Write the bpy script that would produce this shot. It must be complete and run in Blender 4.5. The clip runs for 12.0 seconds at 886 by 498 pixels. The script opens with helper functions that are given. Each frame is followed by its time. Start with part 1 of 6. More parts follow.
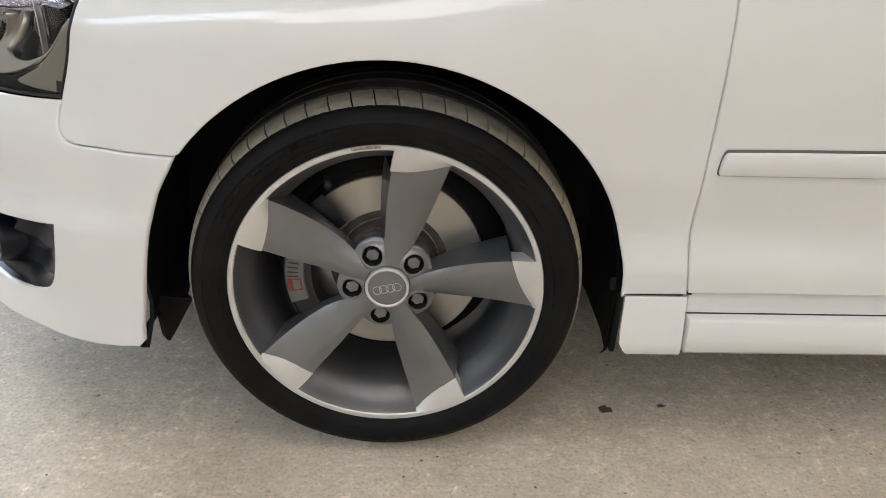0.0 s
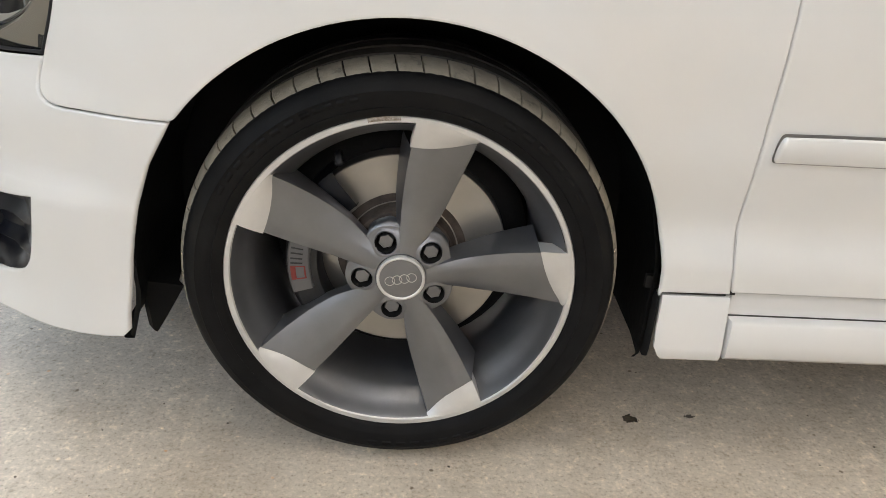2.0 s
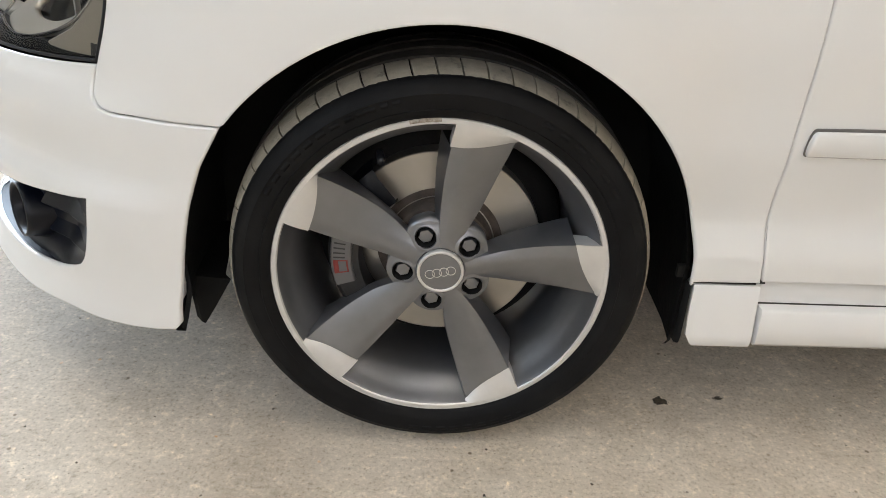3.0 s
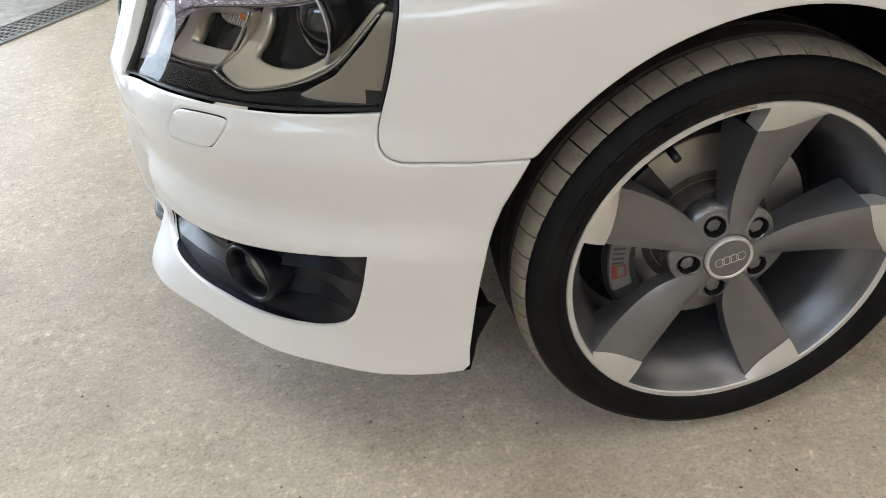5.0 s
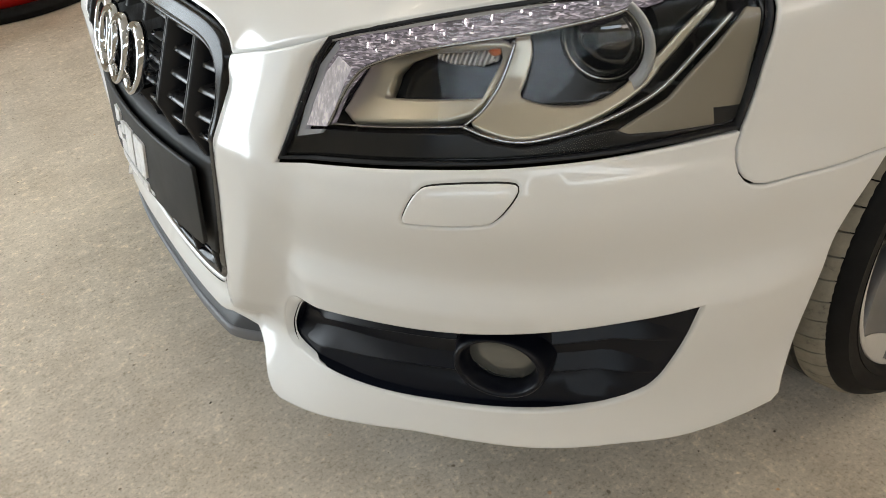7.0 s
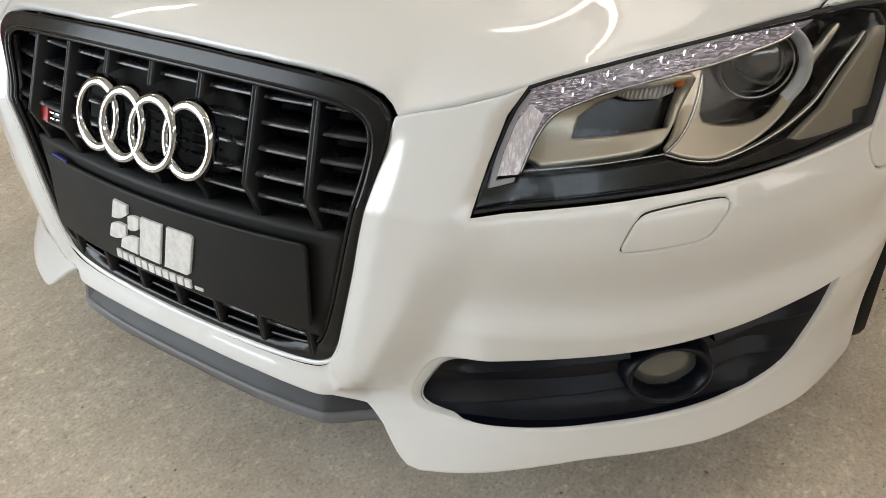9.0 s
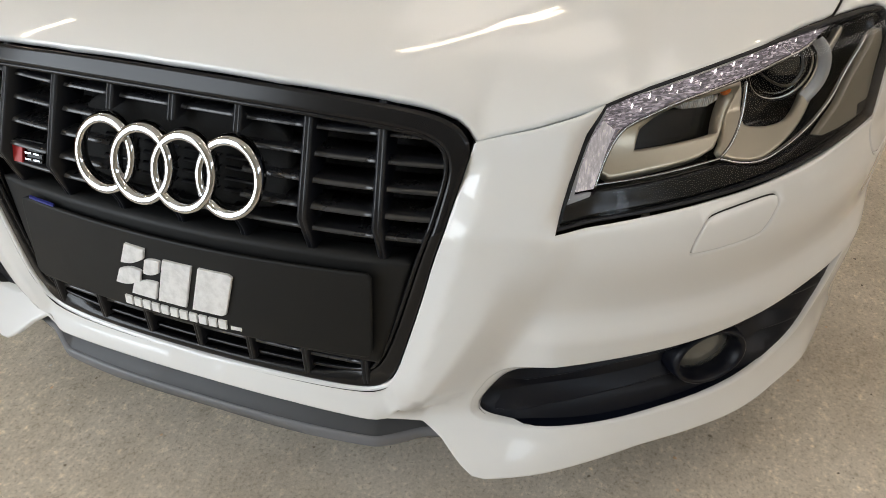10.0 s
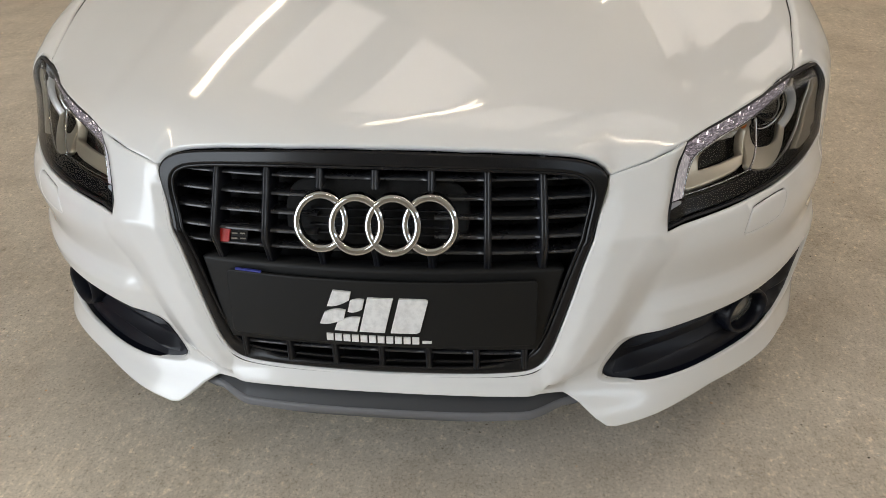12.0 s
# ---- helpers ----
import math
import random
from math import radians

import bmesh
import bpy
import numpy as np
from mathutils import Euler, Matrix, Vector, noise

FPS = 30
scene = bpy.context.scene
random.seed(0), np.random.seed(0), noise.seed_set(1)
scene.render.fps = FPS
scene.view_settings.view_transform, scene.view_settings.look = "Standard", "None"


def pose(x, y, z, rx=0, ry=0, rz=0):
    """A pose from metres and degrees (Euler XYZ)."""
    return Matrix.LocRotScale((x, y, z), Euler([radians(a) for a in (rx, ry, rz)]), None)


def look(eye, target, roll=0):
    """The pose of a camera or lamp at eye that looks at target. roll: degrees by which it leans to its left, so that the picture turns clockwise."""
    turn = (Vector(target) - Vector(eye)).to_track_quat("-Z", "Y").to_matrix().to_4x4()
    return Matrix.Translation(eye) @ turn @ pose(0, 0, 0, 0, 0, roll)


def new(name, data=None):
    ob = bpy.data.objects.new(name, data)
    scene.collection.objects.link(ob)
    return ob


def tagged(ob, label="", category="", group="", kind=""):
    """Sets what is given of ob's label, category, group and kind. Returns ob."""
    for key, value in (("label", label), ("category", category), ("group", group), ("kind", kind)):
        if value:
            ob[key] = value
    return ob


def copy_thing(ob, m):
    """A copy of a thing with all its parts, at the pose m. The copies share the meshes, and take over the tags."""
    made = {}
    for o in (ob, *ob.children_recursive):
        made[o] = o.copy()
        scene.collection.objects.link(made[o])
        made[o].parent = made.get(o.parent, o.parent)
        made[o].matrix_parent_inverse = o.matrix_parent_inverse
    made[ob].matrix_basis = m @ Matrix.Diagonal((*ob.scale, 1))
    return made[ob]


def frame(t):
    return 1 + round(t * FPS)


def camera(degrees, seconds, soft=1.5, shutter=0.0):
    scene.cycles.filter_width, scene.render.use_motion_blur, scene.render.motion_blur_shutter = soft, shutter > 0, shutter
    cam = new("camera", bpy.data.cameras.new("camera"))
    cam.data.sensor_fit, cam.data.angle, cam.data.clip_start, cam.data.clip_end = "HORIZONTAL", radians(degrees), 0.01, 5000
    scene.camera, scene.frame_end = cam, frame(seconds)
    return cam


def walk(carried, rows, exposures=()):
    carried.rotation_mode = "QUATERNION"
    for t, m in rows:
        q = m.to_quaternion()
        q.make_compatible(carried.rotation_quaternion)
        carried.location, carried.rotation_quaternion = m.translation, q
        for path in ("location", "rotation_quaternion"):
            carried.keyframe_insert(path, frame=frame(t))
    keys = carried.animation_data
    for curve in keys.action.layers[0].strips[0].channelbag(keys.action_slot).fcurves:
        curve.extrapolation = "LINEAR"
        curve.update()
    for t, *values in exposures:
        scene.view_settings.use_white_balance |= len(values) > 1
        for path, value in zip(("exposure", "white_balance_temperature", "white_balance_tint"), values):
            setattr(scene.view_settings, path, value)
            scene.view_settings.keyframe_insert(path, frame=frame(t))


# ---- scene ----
cam = camera(59.3, 12.0, soft=0.8)
PATH = [
    (0, (0.036, -1.864, 0.906), (0.114, -0.089, -0.012), 2.2),
    (0.5, (0.031, -1.819, 0.872), (0.123, -0.04, -0.038), 3.0),
    (1, (0.022, -1.787, 0.842), (0.118, -0.005, -0.061), 3.6),
    (1.5, (0.009, -1.774, 0.836), (0.105, 0.009, -0.065), 4.0),
    (2, (-0.001, -1.772, 0.83), (0.102, 0.008, -0.075), 4.1),
    (2.5, (-0.006, -1.778, 0.839), (0.084, -0.012, -0.096), 3.7),
    (2.7, (-0.012, -1.788, 0.852), (0.072, -0.031, -0.099), 3.5),
    (4.3, (-0.286, -1.755, 0.963), (-0.249, -0.071, -0.116), -2.0),
    (4.5, (-0.333, -1.734, 0.966), (-0.252, -0.062, -0.128), -3.0),
    (5, (-0.494, -1.63, 0.946), (-0.294, 0.009, -0.182), -5.4),
    (5.5, (-0.639, -1.539, 0.937), (-0.305, 0.043, -0.24), -6.8),
    (6, (-0.801, -1.436, 0.951), (-0.308, 0.103, -0.227), -7.4),
    (6.5, (-0.907, -1.334, 0.97), (-0.277, 0.162, -0.197), -8.4),
    (7, (-1.004, -1.228, 0.951), (-0.247, 0.206, -0.221), -8.5),
    (7.5, (-1.084, -1.143, 0.942), (-0.213, 0.231, -0.222), -7.8),
    (7.7, (-1.104, -1.118, 0.938), (-0.192, 0.236, -0.216), -7.5),
    (9.3, (-1.419, -0.775, 1.008), (-0.02, 0.057, -0.155), -3.1),
    (9.5, (-1.424, -0.713, 1.003), (0.004, 0.033, -0.182), -2.2),
    (10, (-1.487, -0.615, 1.061), (-0.004, -0.031, -0.147), -1.5),
    (10.5, (-1.631, -0.479, 1.16), (-0.059, -0.05, 0.001), -1.0),
    (11, (-1.738, -0.426, 1.219), (-0.108, -0.064, 0.118), -1.4),
    (11.5, (-1.859, -0.358, 1.199), (-0.197, -0.06, 0.128), -2.0),
    (12, (-1.922, -0.248, 1.208), (-0.237, -0.037, 0.151), -1.8),
]
EXPOSURES = [(0.0, 0.0, 6300, 14), (1.0, 0.09, 6300, 14), (2.7, 0.14, 6300, 14), (4.4, -0.18, 6420, 13), (5.0, -0.21, 6450, 13), (6.0, -0.40, 6730, 13), (7.5, -0.56, 7150, 13), (9.5, -0.62, 7150, 15), (12.0, -0.87, 7100, 16)]
walk(cam, [(t, look(eye, target, roll)) for t, eye, target, roll in PATH], EXPOSURES)

DOOR_W = 520.0                            # daylight through the open roller door
FLANK_FILL_W = 100.0                             # added fill light high on the car's left; no such window is known
COOL_FILL_W = 95.0                             # second added fill beside it, cool, to tint the left flank
SKY_E = 2.1                               # glow of the roof sheets

# ---------------------------------------------------------------- world and large lights
from mathutils.geometry import delaunay_2d_cdt

world = bpy.data.worlds.new("sky")
scene.world = world
world.use_nodes = True
wn = world.node_tree
sky = wn.nodes.new("ShaderNodeTexSky")
sky.sky_type = "NISHITA"
sky.sun_disc = False
sky.sun_elevation, sky.sun_rotation = radians(35), radians(200)
wn.links.new(sky.outputs["Color"], wn.nodes["Background"].inputs["Color"])
wn.nodes["Background"].inputs["Strength"].default_value = 0.10

ROOM = pose(0, 0, 0, 0, 0, -36)          # the workshop stands askew to the car
ROOF = 4.6
DOOR_X = -5.2                            # wall with the open roller door, in room coordinates

def area_lamp(name, m, sx, sy, watts, colour):
    d = bpy.data.lights.new(name, "AREA")
    d.shape, d.size, d.size_y, d.energy, d.color = "RECTANGLE", sx, sy, watts, colour
    ob = new(name, d)
    ob.matrix_world = m
    return ob

area_lamp("doorway_daylight", ROOM @ look((DOOR_X + 0.05, 1.2, 1.9), (0, 1.2, 1.2)), 4.6, 3.4, DOOR_W, (0.74, 0.88, 1.0))
area_lamp("bay_daylight", ROOM @ look((5.3, -6.45, 3.75), (3.0, 0, 0.6)), 6.4, 1.3, FLANK_FILL_W, (1.0, 0.96, 0.90))
area_lamp("band_daylight", ROOM @ look((-1.2, -6.45, 3.97), (-0.6, 0, 0.4)), 6.2, 0.85, COOL_FILL_W, (0.66, 0.84, 1.0))

# ---------------------------------------------------------------- materials
def material(name, rgb, rough=0.5, metal=0.0, coat=0.0, spec=0.5):
    m = bpy.data.materials.new(name)
    m.use_nodes = True
    b = m.node_tree.nodes["Principled BSDF"]
    b.inputs["Base Color"].default_value = (*rgb, 1)
    b.inputs["Roughness"].default_value = rough
    b.inputs["Metallic"].default_value = metal
    b.inputs["Coat Weight"].default_value = coat
    b.inputs["Coat Roughness"].default_value = 0.03
    b.inputs["Specular IOR Level"].default_value = spec
    return m

def noise_node(m, scale, detail=6.0, rough=0.6, coords="Object"):
    t = m.node_tree
    c = t.nodes.new("ShaderNodeTexCoord")
    n = t.nodes.new("ShaderNodeTexNoise")
    n.inputs["Scale"].default_value, n.inputs["Detail"].default_value, n.inputs["Roughness"].default_value = scale, detail, rough
    t.links.new(c.outputs[coords], n.inputs["Vector"])
    return n

def ramp(m, src, stops):
    t = m.node_tree
    r = t.nodes.new("ShaderNodeValToRGB")
    e = r.color_ramp.elements
    while len(e) < len(stops):
        e.new(0.5)
    for k, (pos, rgb) in zip(e, stops):
        k.position, k.color = pos, (*rgb, 1)
    t.links.new(src, r.inputs["Fac"])
    return r.outputs["Color"]

def mixed(m, a, b, fac, kind="MIX"):
    t = m.node_tree
    x = t.nodes.new("ShaderNodeMix")
    x.data_type, x.blend_type = "RGBA", kind
    for sock, v in ((x.inputs[6], a), (x.inputs[7], b), (x.inputs[0], fac)):
        if isinstance(v, (int, float)):
            sock.default_value = v
        elif isinstance(v, tuple):
            sock.default_value = (*v, 1)
        else:
            t.links.new(v, sock)
    return x.outputs[2]

def bump(m, src, strength, dist):
    t = m.node_tree
    b = t.nodes.new("ShaderNodeBump")
    b.inputs["Strength"].default_value, b.inputs["Distance"].default_value = strength, dist
    t.links.new(src, b.inputs["Height"])
    t.links.new(b.outputs["Normal"], t.nodes["Principled BSDF"].inputs["Normal"])

def base(m, src):
    m.node_tree.links.new(src, m.node_tree.nodes["Principled BSDF"].inputs["Base Color"])

def roughness(m, src, lo, hi):
    t = m.node_tree
    r = t.nodes.new("ShaderNodeMapRange")
    r.inputs["To Min"].default_value, r.inputs["To Max"].default_value = lo, hi
    t.links.new(src, r.inputs["Value"])
    t.links.new(r.outputs["Result"], t.nodes["Principled BSDF"].inputs["Roughness"])

PAINT = material("white_paint", (0.80, 0.79, 0.765), 0.32, 0, 1.0)
n = noise_node(PAINT, 3.0, 3)
base(PAINT, ramp(PAINT, n.outputs["Fac"], [(0.3, (0.725, 0.725, 0.715)), (0.7, (0.755, 0.755, 0.75))]))
n = noise_node(PAINT, 900.0, 2)
bump(PAINT, n.outputs["Fac"], 0.02, 0.0005)

PLASTIC = material("black_plastic", (0.0060, 0.0068, 0.0100), 0.42, 0, 0, 0.4)
n = noise_node(PLASTIC, 700.0, 3)
bump(PLASTIC, n.outputs["Fac"], 0.25, 0.0006)
roughness(PLASTIC, noise_node(PLASTIC, 9.0, 4).outputs["Fac"], 0.30, 0.46)
NAVY = material("blue_black_insert_plastic", (0.0030, 0.0040, 0.0085), 0.36, 0, 0, 0.26)
bump(NAVY, noise_node(NAVY, 500.0, 3).outputs["Fac"], 0.15, 0.0005)
roughness(NAVY, noise_node(NAVY, 9.0, 4).outputs["Fac"], 0.30, 0.42)
SLAT = material("satin_grille_plastic", (0.018, 0.0185, 0.021), 0.28, 0, 0, 0.65)
roughness(SLAT, noise_node(SLAT, 20.0, 4).outputs["Fac"], 0.22, 0.34)
GLOSS = material("gloss_black", (0.006, 0.006, 0.007), 0.20, 0, 0.0, 0.32)
roughness(GLOSS, noise_node(GLOSS, 14.0, 4).outputs["Fac"], 0.16, 0.30)
SATIN = material("satin_black_board", (0.006, 0.006, 0.006), 0.5, 0, 0, 0.28)
roughness(SATIN, noise_node(SATIN, 11.0, 5).outputs["Fac"], 0.42, 0.62)
GREYLIP = material("grey_splitter_plastic", (0.14, 0.142, 0.152), 0.45)
DARKLIP = material("dark_splitter_plastic", (0.028, 0.029, 0.032), 0.5)
roughness(DARKLIP, noise_node(DARKLIP, 16.0, 5).outputs["Fac"], 0.42, 0.62)
n = noise_node(GREYLIP, 400.0, 3)
bump(GREYLIP, n.outputs["Fac"], 0.2, 0.0005)
roughness(GREYLIP, noise_node(GREYLIP, 12.0, 5).outputs["Fac"], 0.36, 0.6)
LINER = material("arch_liner", (0.008, 0.008, 0.008), 0.8, 0, 0, 0.2)
n = noise_node(LINER, 60.0, 5)
bump(LINER, n.outputs["Fac"], 0.4, 0.004)
STRIP_GAP = material("grey_glue_line", (0.13, 0.12, 0.11), 0.7)
SEAM = material("dark_seam", (0.02, 0.018, 0.016), 0.7)
CHROME = material("chrome", (0.56, 0.56, 0.565), 0.06, 1.0)
roughness(CHROME, noise_node(CHROME, 30.0, 4).outputs["Fac"], 0.04, 0.14)

RUBBER = material("tyre_rubber", (0.012, 0.012, 0.0125), 0.6, 0, 0, 0.13)
n = noise_node(RUBBER, 22.0, 6)
base(RUBBER, ramp(RUBBER, n.outputs["Fac"], [(0.35, (0.0055, 0.0055, 0.006)), (0.75, (0.0105, 0.0105, 0.011))]))
roughness(RUBBER, noise_node(RUBBER, 15.0, 6).outputs["Fac"], 0.45, 0.75)
n = noise_node(RUBBER, 500.0, 3)
bump(RUBBER, n.outputs["Fac"], 0.25, 0.0008)
DUSTY = material("dusty_tread", (0.20, 0.18, 0.145), 0.9, 0, 0, 0.2)
n = noise_node(DUSTY, 35.0, 8, 0.7)
base(DUSTY, ramp(DUSTY, n.outputs["Fac"], [(0.28, (0.085, 0.077, 0.064)), (0.42, (0.25, 0.225, 0.182)), (0.75, (0.34, 0.305, 0.245))]))
n = noise_node(DUSTY, 260.0, 5)
bump(DUSTY, n.outputs["Fac"], 0.4, 0.0015)

CROWN = material("worn_tread_rubber", (0.05, 0.047, 0.042), 0.85, 0, 0, 0.25)
n = noise_node(CROWN, 30.0, 7, 0.7)
base(CROWN, ramp(CROWN, n.outputs["Fac"], [(0.3, (0.028, 0.027, 0.025)), (0.7, (0.075, 0.069, 0.06))]))

RIMGREY = material("satin_titanium_lacquer", (0.16, 0.16, 0.165), 0.36, 0.82)
n = noise_node(RIMGREY, 12.0, 5)
base(RIMGREY, ramp(RIMGREY, n.outputs["Fac"], [(0.3, (0.200, 0.205, 0.221)), (0.7, (0.246, 0.251, 0.269))]))
roughness(RIMGREY, noise_node(RIMGREY, 25.0, 5).outputs["Fac"], 0.30, 0.40)
n = noise_node(RIMGREY, 1200.0, 2)
bump(RIMGREY, n.outputs["Fac"], 0.06, 0.0004)
MACHINED = material("machined_aluminium", (0.80, 0.79, 0.78), 0.42, 0.65)
n = noise_node(MACHINED, 160.0, 4)
roughness(MACHINED, n.outputs["Fac"], 0.42, 0.58)
n = noise_node(MACHINED, 18.0, 6)
base(MACHINED, ramp(MACHINED, n.outputs["Fac"], [(0.3, (0.64, 0.635, 0.63)), (0.7, (0.72, 0.715, 0.705))]))
SCUFF = material("kerbed_aluminium", (0.42, 0.36, 0.30), 0.8, 0.3)
n = noise_node(SCUFF, 220.0, 6, 0.75)
base(SCUFF, ramp(SCUFF, n.outputs["Fac"], [(0.35, (0.20, 0.15, 0.11)), (0.6, (0.55, 0.50, 0.45))]))
bump(SCUFF, n.outputs["Fac"], 0.8, 0.002)
DISC = material("brake_disc_steel", (0.55, 0.52, 0.48), 0.30, 0.85)
DISC.node_tree.nodes["Principled BSDF"].inputs["Anisotropic"].default_value = 0.85
tang = DISC.node_tree.nodes.new("ShaderNodeTangent")
tang.direction_type, tang.axis = "RADIAL", "Y"
DISC.node_tree.links.new(tang.outputs["Tangent"], DISC.node_tree.nodes["Principled BSDF"].inputs["Tangent"])
n = noise_node(DISC, 8.0, 4)
base(DISC, ramp(DISC, n.outputs["Fac"], [(0.3, (0.40, 0.385, 0.36)), (0.7, (0.49, 0.475, 0.445))]))
HAT = material("rusty_disc_hat", (0.10, 0.085, 0.075), 0.7, 0.4)
n = noise_node(HAT, 40.0, 7, 0.7)
base(HAT, ramp(HAT, n.outputs["Fac"], [(0.3, (0.06, 0.05, 0.045)), (0.7, (0.16, 0.13, 0.11))]))
CALIPER = material("black_caliper_paint", (0.15, 0.15, 0.155), 0.5)
n = noise_node(CALIPER, 50.0, 6)
base(CALIPER, ramp(CALIPER, n.outputs["Fac"], [(0.3, (0.010, 0.010, 0.011)), (0.7, (0.022, 0.022, 0.023))]))
RED = material("red_enamel", (0.42, 0.02, 0.02), 0.35)
DULLRED = material("faded_red_paint", (0.22, 0.035, 0.03), 0.6)
COVER = material("satin_grey_cover", (0.14, 0.14, 0.145), 0.42, 0.3)
roughness(COVER, noise_node(COVER, 40.0, 4).outputs["Fac"], 0.36, 0.5)
LABELWHITE = material("white_raised_plastic", (0.72, 0.71, 0.70), 0.6)
n = noise_node(LABELWHITE, 90.0, 6)
base(LABELWHITE, ramp(LABELWHITE, n.outputs["Fac"], [(0.3, (0.62, 0.61, 0.60)), (0.6, (0.78, 0.77, 0.76))]))
BLUE = material("blue_strip", (0.03, 0.04, 0.25), 0.4)

# headlight
LENS = bpy.data.materials.new("clear_lens")
LENS.use_nodes = True
lt = LENS.node_tree
lt.nodes.remove(lt.nodes["Principled BSDF"])
glossy, clear, mixer, fres = (lt.nodes.new(k) for k in ("ShaderNodeBsdfGlossy", "ShaderNodeBsdfTransparent", "ShaderNodeMixShader", "ShaderNodeFresnel"))
glossy.inputs["Roughness"].default_value = 0.015
clear.inputs["Color"].default_value = (0.95, 0.95, 0.95, 1)
fres.inputs["IOR"].default_value = 1.26
lt.links.new(fres.outputs[0], mixer.inputs[0])
lt.links.new(clear.outputs[0], mixer.inputs[1])
lt.links.new(glossy.outputs[0], mixer.inputs[2])
lt.links.new(mixer.outputs[0], lt.nodes["Material Output"].inputs["Surface"])
BEZEL = material("satin_silver_reflector", (0.62, 0.57, 0.47), 0.32, 0.85)
n = noise_node(BEZEL, 20.0, 4)
roughness(BEZEL, n.outputs["Fac"], 0.30, 0.38)
HOUSING = material("dark_lamp_housing", (0.006, 0.006, 0.007), 0.2, 0, 0, 0.4)
roughness(HOUSING, noise_node(HOUSING, 12.0, 2).outputs["Fac"], 0.14, 0.24)
def waves(m, scale, axis, bent=0.0):
    t = m.node_tree
    w = t.nodes.new("ShaderNodeTexWave")
    w.bands_direction = axis
    w.inputs["Scale"].default_value, w.inputs["Distortion"].default_value = scale, bent
    co = t.nodes.new("ShaderNodeTexCoord")
    t.links.new(co.outputs["Object"], w.inputs["Vector"])
    return w
CLEARGREY = material("grey_side_reflector", (0.30, 0.265, 0.21), 0.32, 0.25)
bump(CLEARGREY, waves(CLEARGREY, 110.0, "Z").outputs["Fac"], 0.05, 0.0005)
FROST = material("frosted_lamp_plastic", (0.50, 0.515, 0.56), 0.4, 0.1)
bump(FROST, waves(FROST, 110.0, "Y").outputs["Fac"], 0.15, 0.0006)
RIBBED = material("ribbed_reflector", (0.55, 0.53, 0.50), 0.25, 0.7)
bump(RIBBED, waves(RIBBED, 80.0, "Y").outputs["Fac"], 0.8, 0.002)
CRYSTAL = material("faceted_lamp_plastic", (0.60, 0.57, 0.62), 0.26, 0.55)
v = CRYSTAL.node_tree.nodes.new("ShaderNodeTexVoronoi")
v.inputs["Scale"].default_value = 420.0
cm = CRYSTAL.node_tree.nodes.new("ShaderNodeMapping")
cm.inputs["Scale"].default_value = (0.55, 0.55, 1.9)
co = CRYSTAL.node_tree.nodes.new("ShaderNodeTexCoord")
CRYSTAL.node_tree.links.new(co.outputs["Object"], cm.inputs["Vector"])
CRYSTAL.node_tree.links.new(cm.outputs["Vector"], v.inputs["Vector"])
base(CRYSTAL, ramp(CRYSTAL, v.outputs["Color"], [(0.15, (0.20, 0.195, 0.21)), (0.5, (0.27, 0.262, 0.28)), (0.85, (0.37, 0.36, 0.38))]))
bump(CRYSTAL, v.outputs["Distance"], 0.45, 0.002)
def lit(m, src, stops, strength):
    b = m.node_tree.nodes["Principled BSDF"]
    m.node_tree.links.new(ramp(m, src, stops), b.inputs["Emission Color"])
    b.inputs["Emission Strength"].default_value = strength
lit(CRYSTAL, v.outputs["Color"], [(0.35, (0.03, 0.027, 0.034)), (0.70, (0.16, 0.14, 0.18)), (0.90, (0.38, 0.35, 0.40)), (0.96, (1.0, 0.95, 1.0))], 1.5)
LEG = material("lit_light_guide", (0.56, 0.56, 0.60), 0.32, 0.1)
streak = noise_node(LEG, 1.0, 4)
sm = LEG.node_tree.nodes.new("ShaderNodeMapping")
sm.inputs["Scale"].default_value = (260.0, 420.0, 45.0)
sc = LEG.node_tree.nodes.new("ShaderNodeTexCoord")
LEG.node_tree.links.new(sc.outputs["Object"], sm.inputs["Vector"])
LEG.node_tree.links.new(sm.outputs["Vector"], streak.inputs["Vector"])
bump(LEG, streak.outputs["Fac"], 0.5, 0.0015)
lit(LEG, streak.outputs["Fac"], [(0.36, (0.10, 0.097, 0.105)), (0.55, (0.24, 0.23, 0.25)), (0.72, (0.80, 0.76, 0.80))], 1.5)
AMBER = material("amber_bulb", (0.65, 0.16, 0.02), 0.3)
PROJECTOR = material("projector_glass", (0.008, 0.009, 0.011), 0.03, 0.0, 1.0, 0.7)
FOGGLASS = material("fog_lamp_glass", (0.13, 0.13, 0.12), 0.12, 0.2, 1.0)

def glow(name, rgb, strength):
    m = material(name, (0.8, 0.8, 0.8), 0.4)
    b = m.node_tree.nodes["Principled BSDF"]
    b.inputs["Emission Color"].default_value = (*rgb, 1)
    b.inputs["Emission Strength"].default_value = strength
    return m
LED = glow("lit_led", (1.0, 0.93, 0.98), 5.0)
TUBE = glow("lit_fluorescent_tube", (1.0, 0.90, 0.70), 38.0)
SKYLIGHT = glow("translucent_roof_sheet", (1.0, 0.98, 0.93), SKY_E)

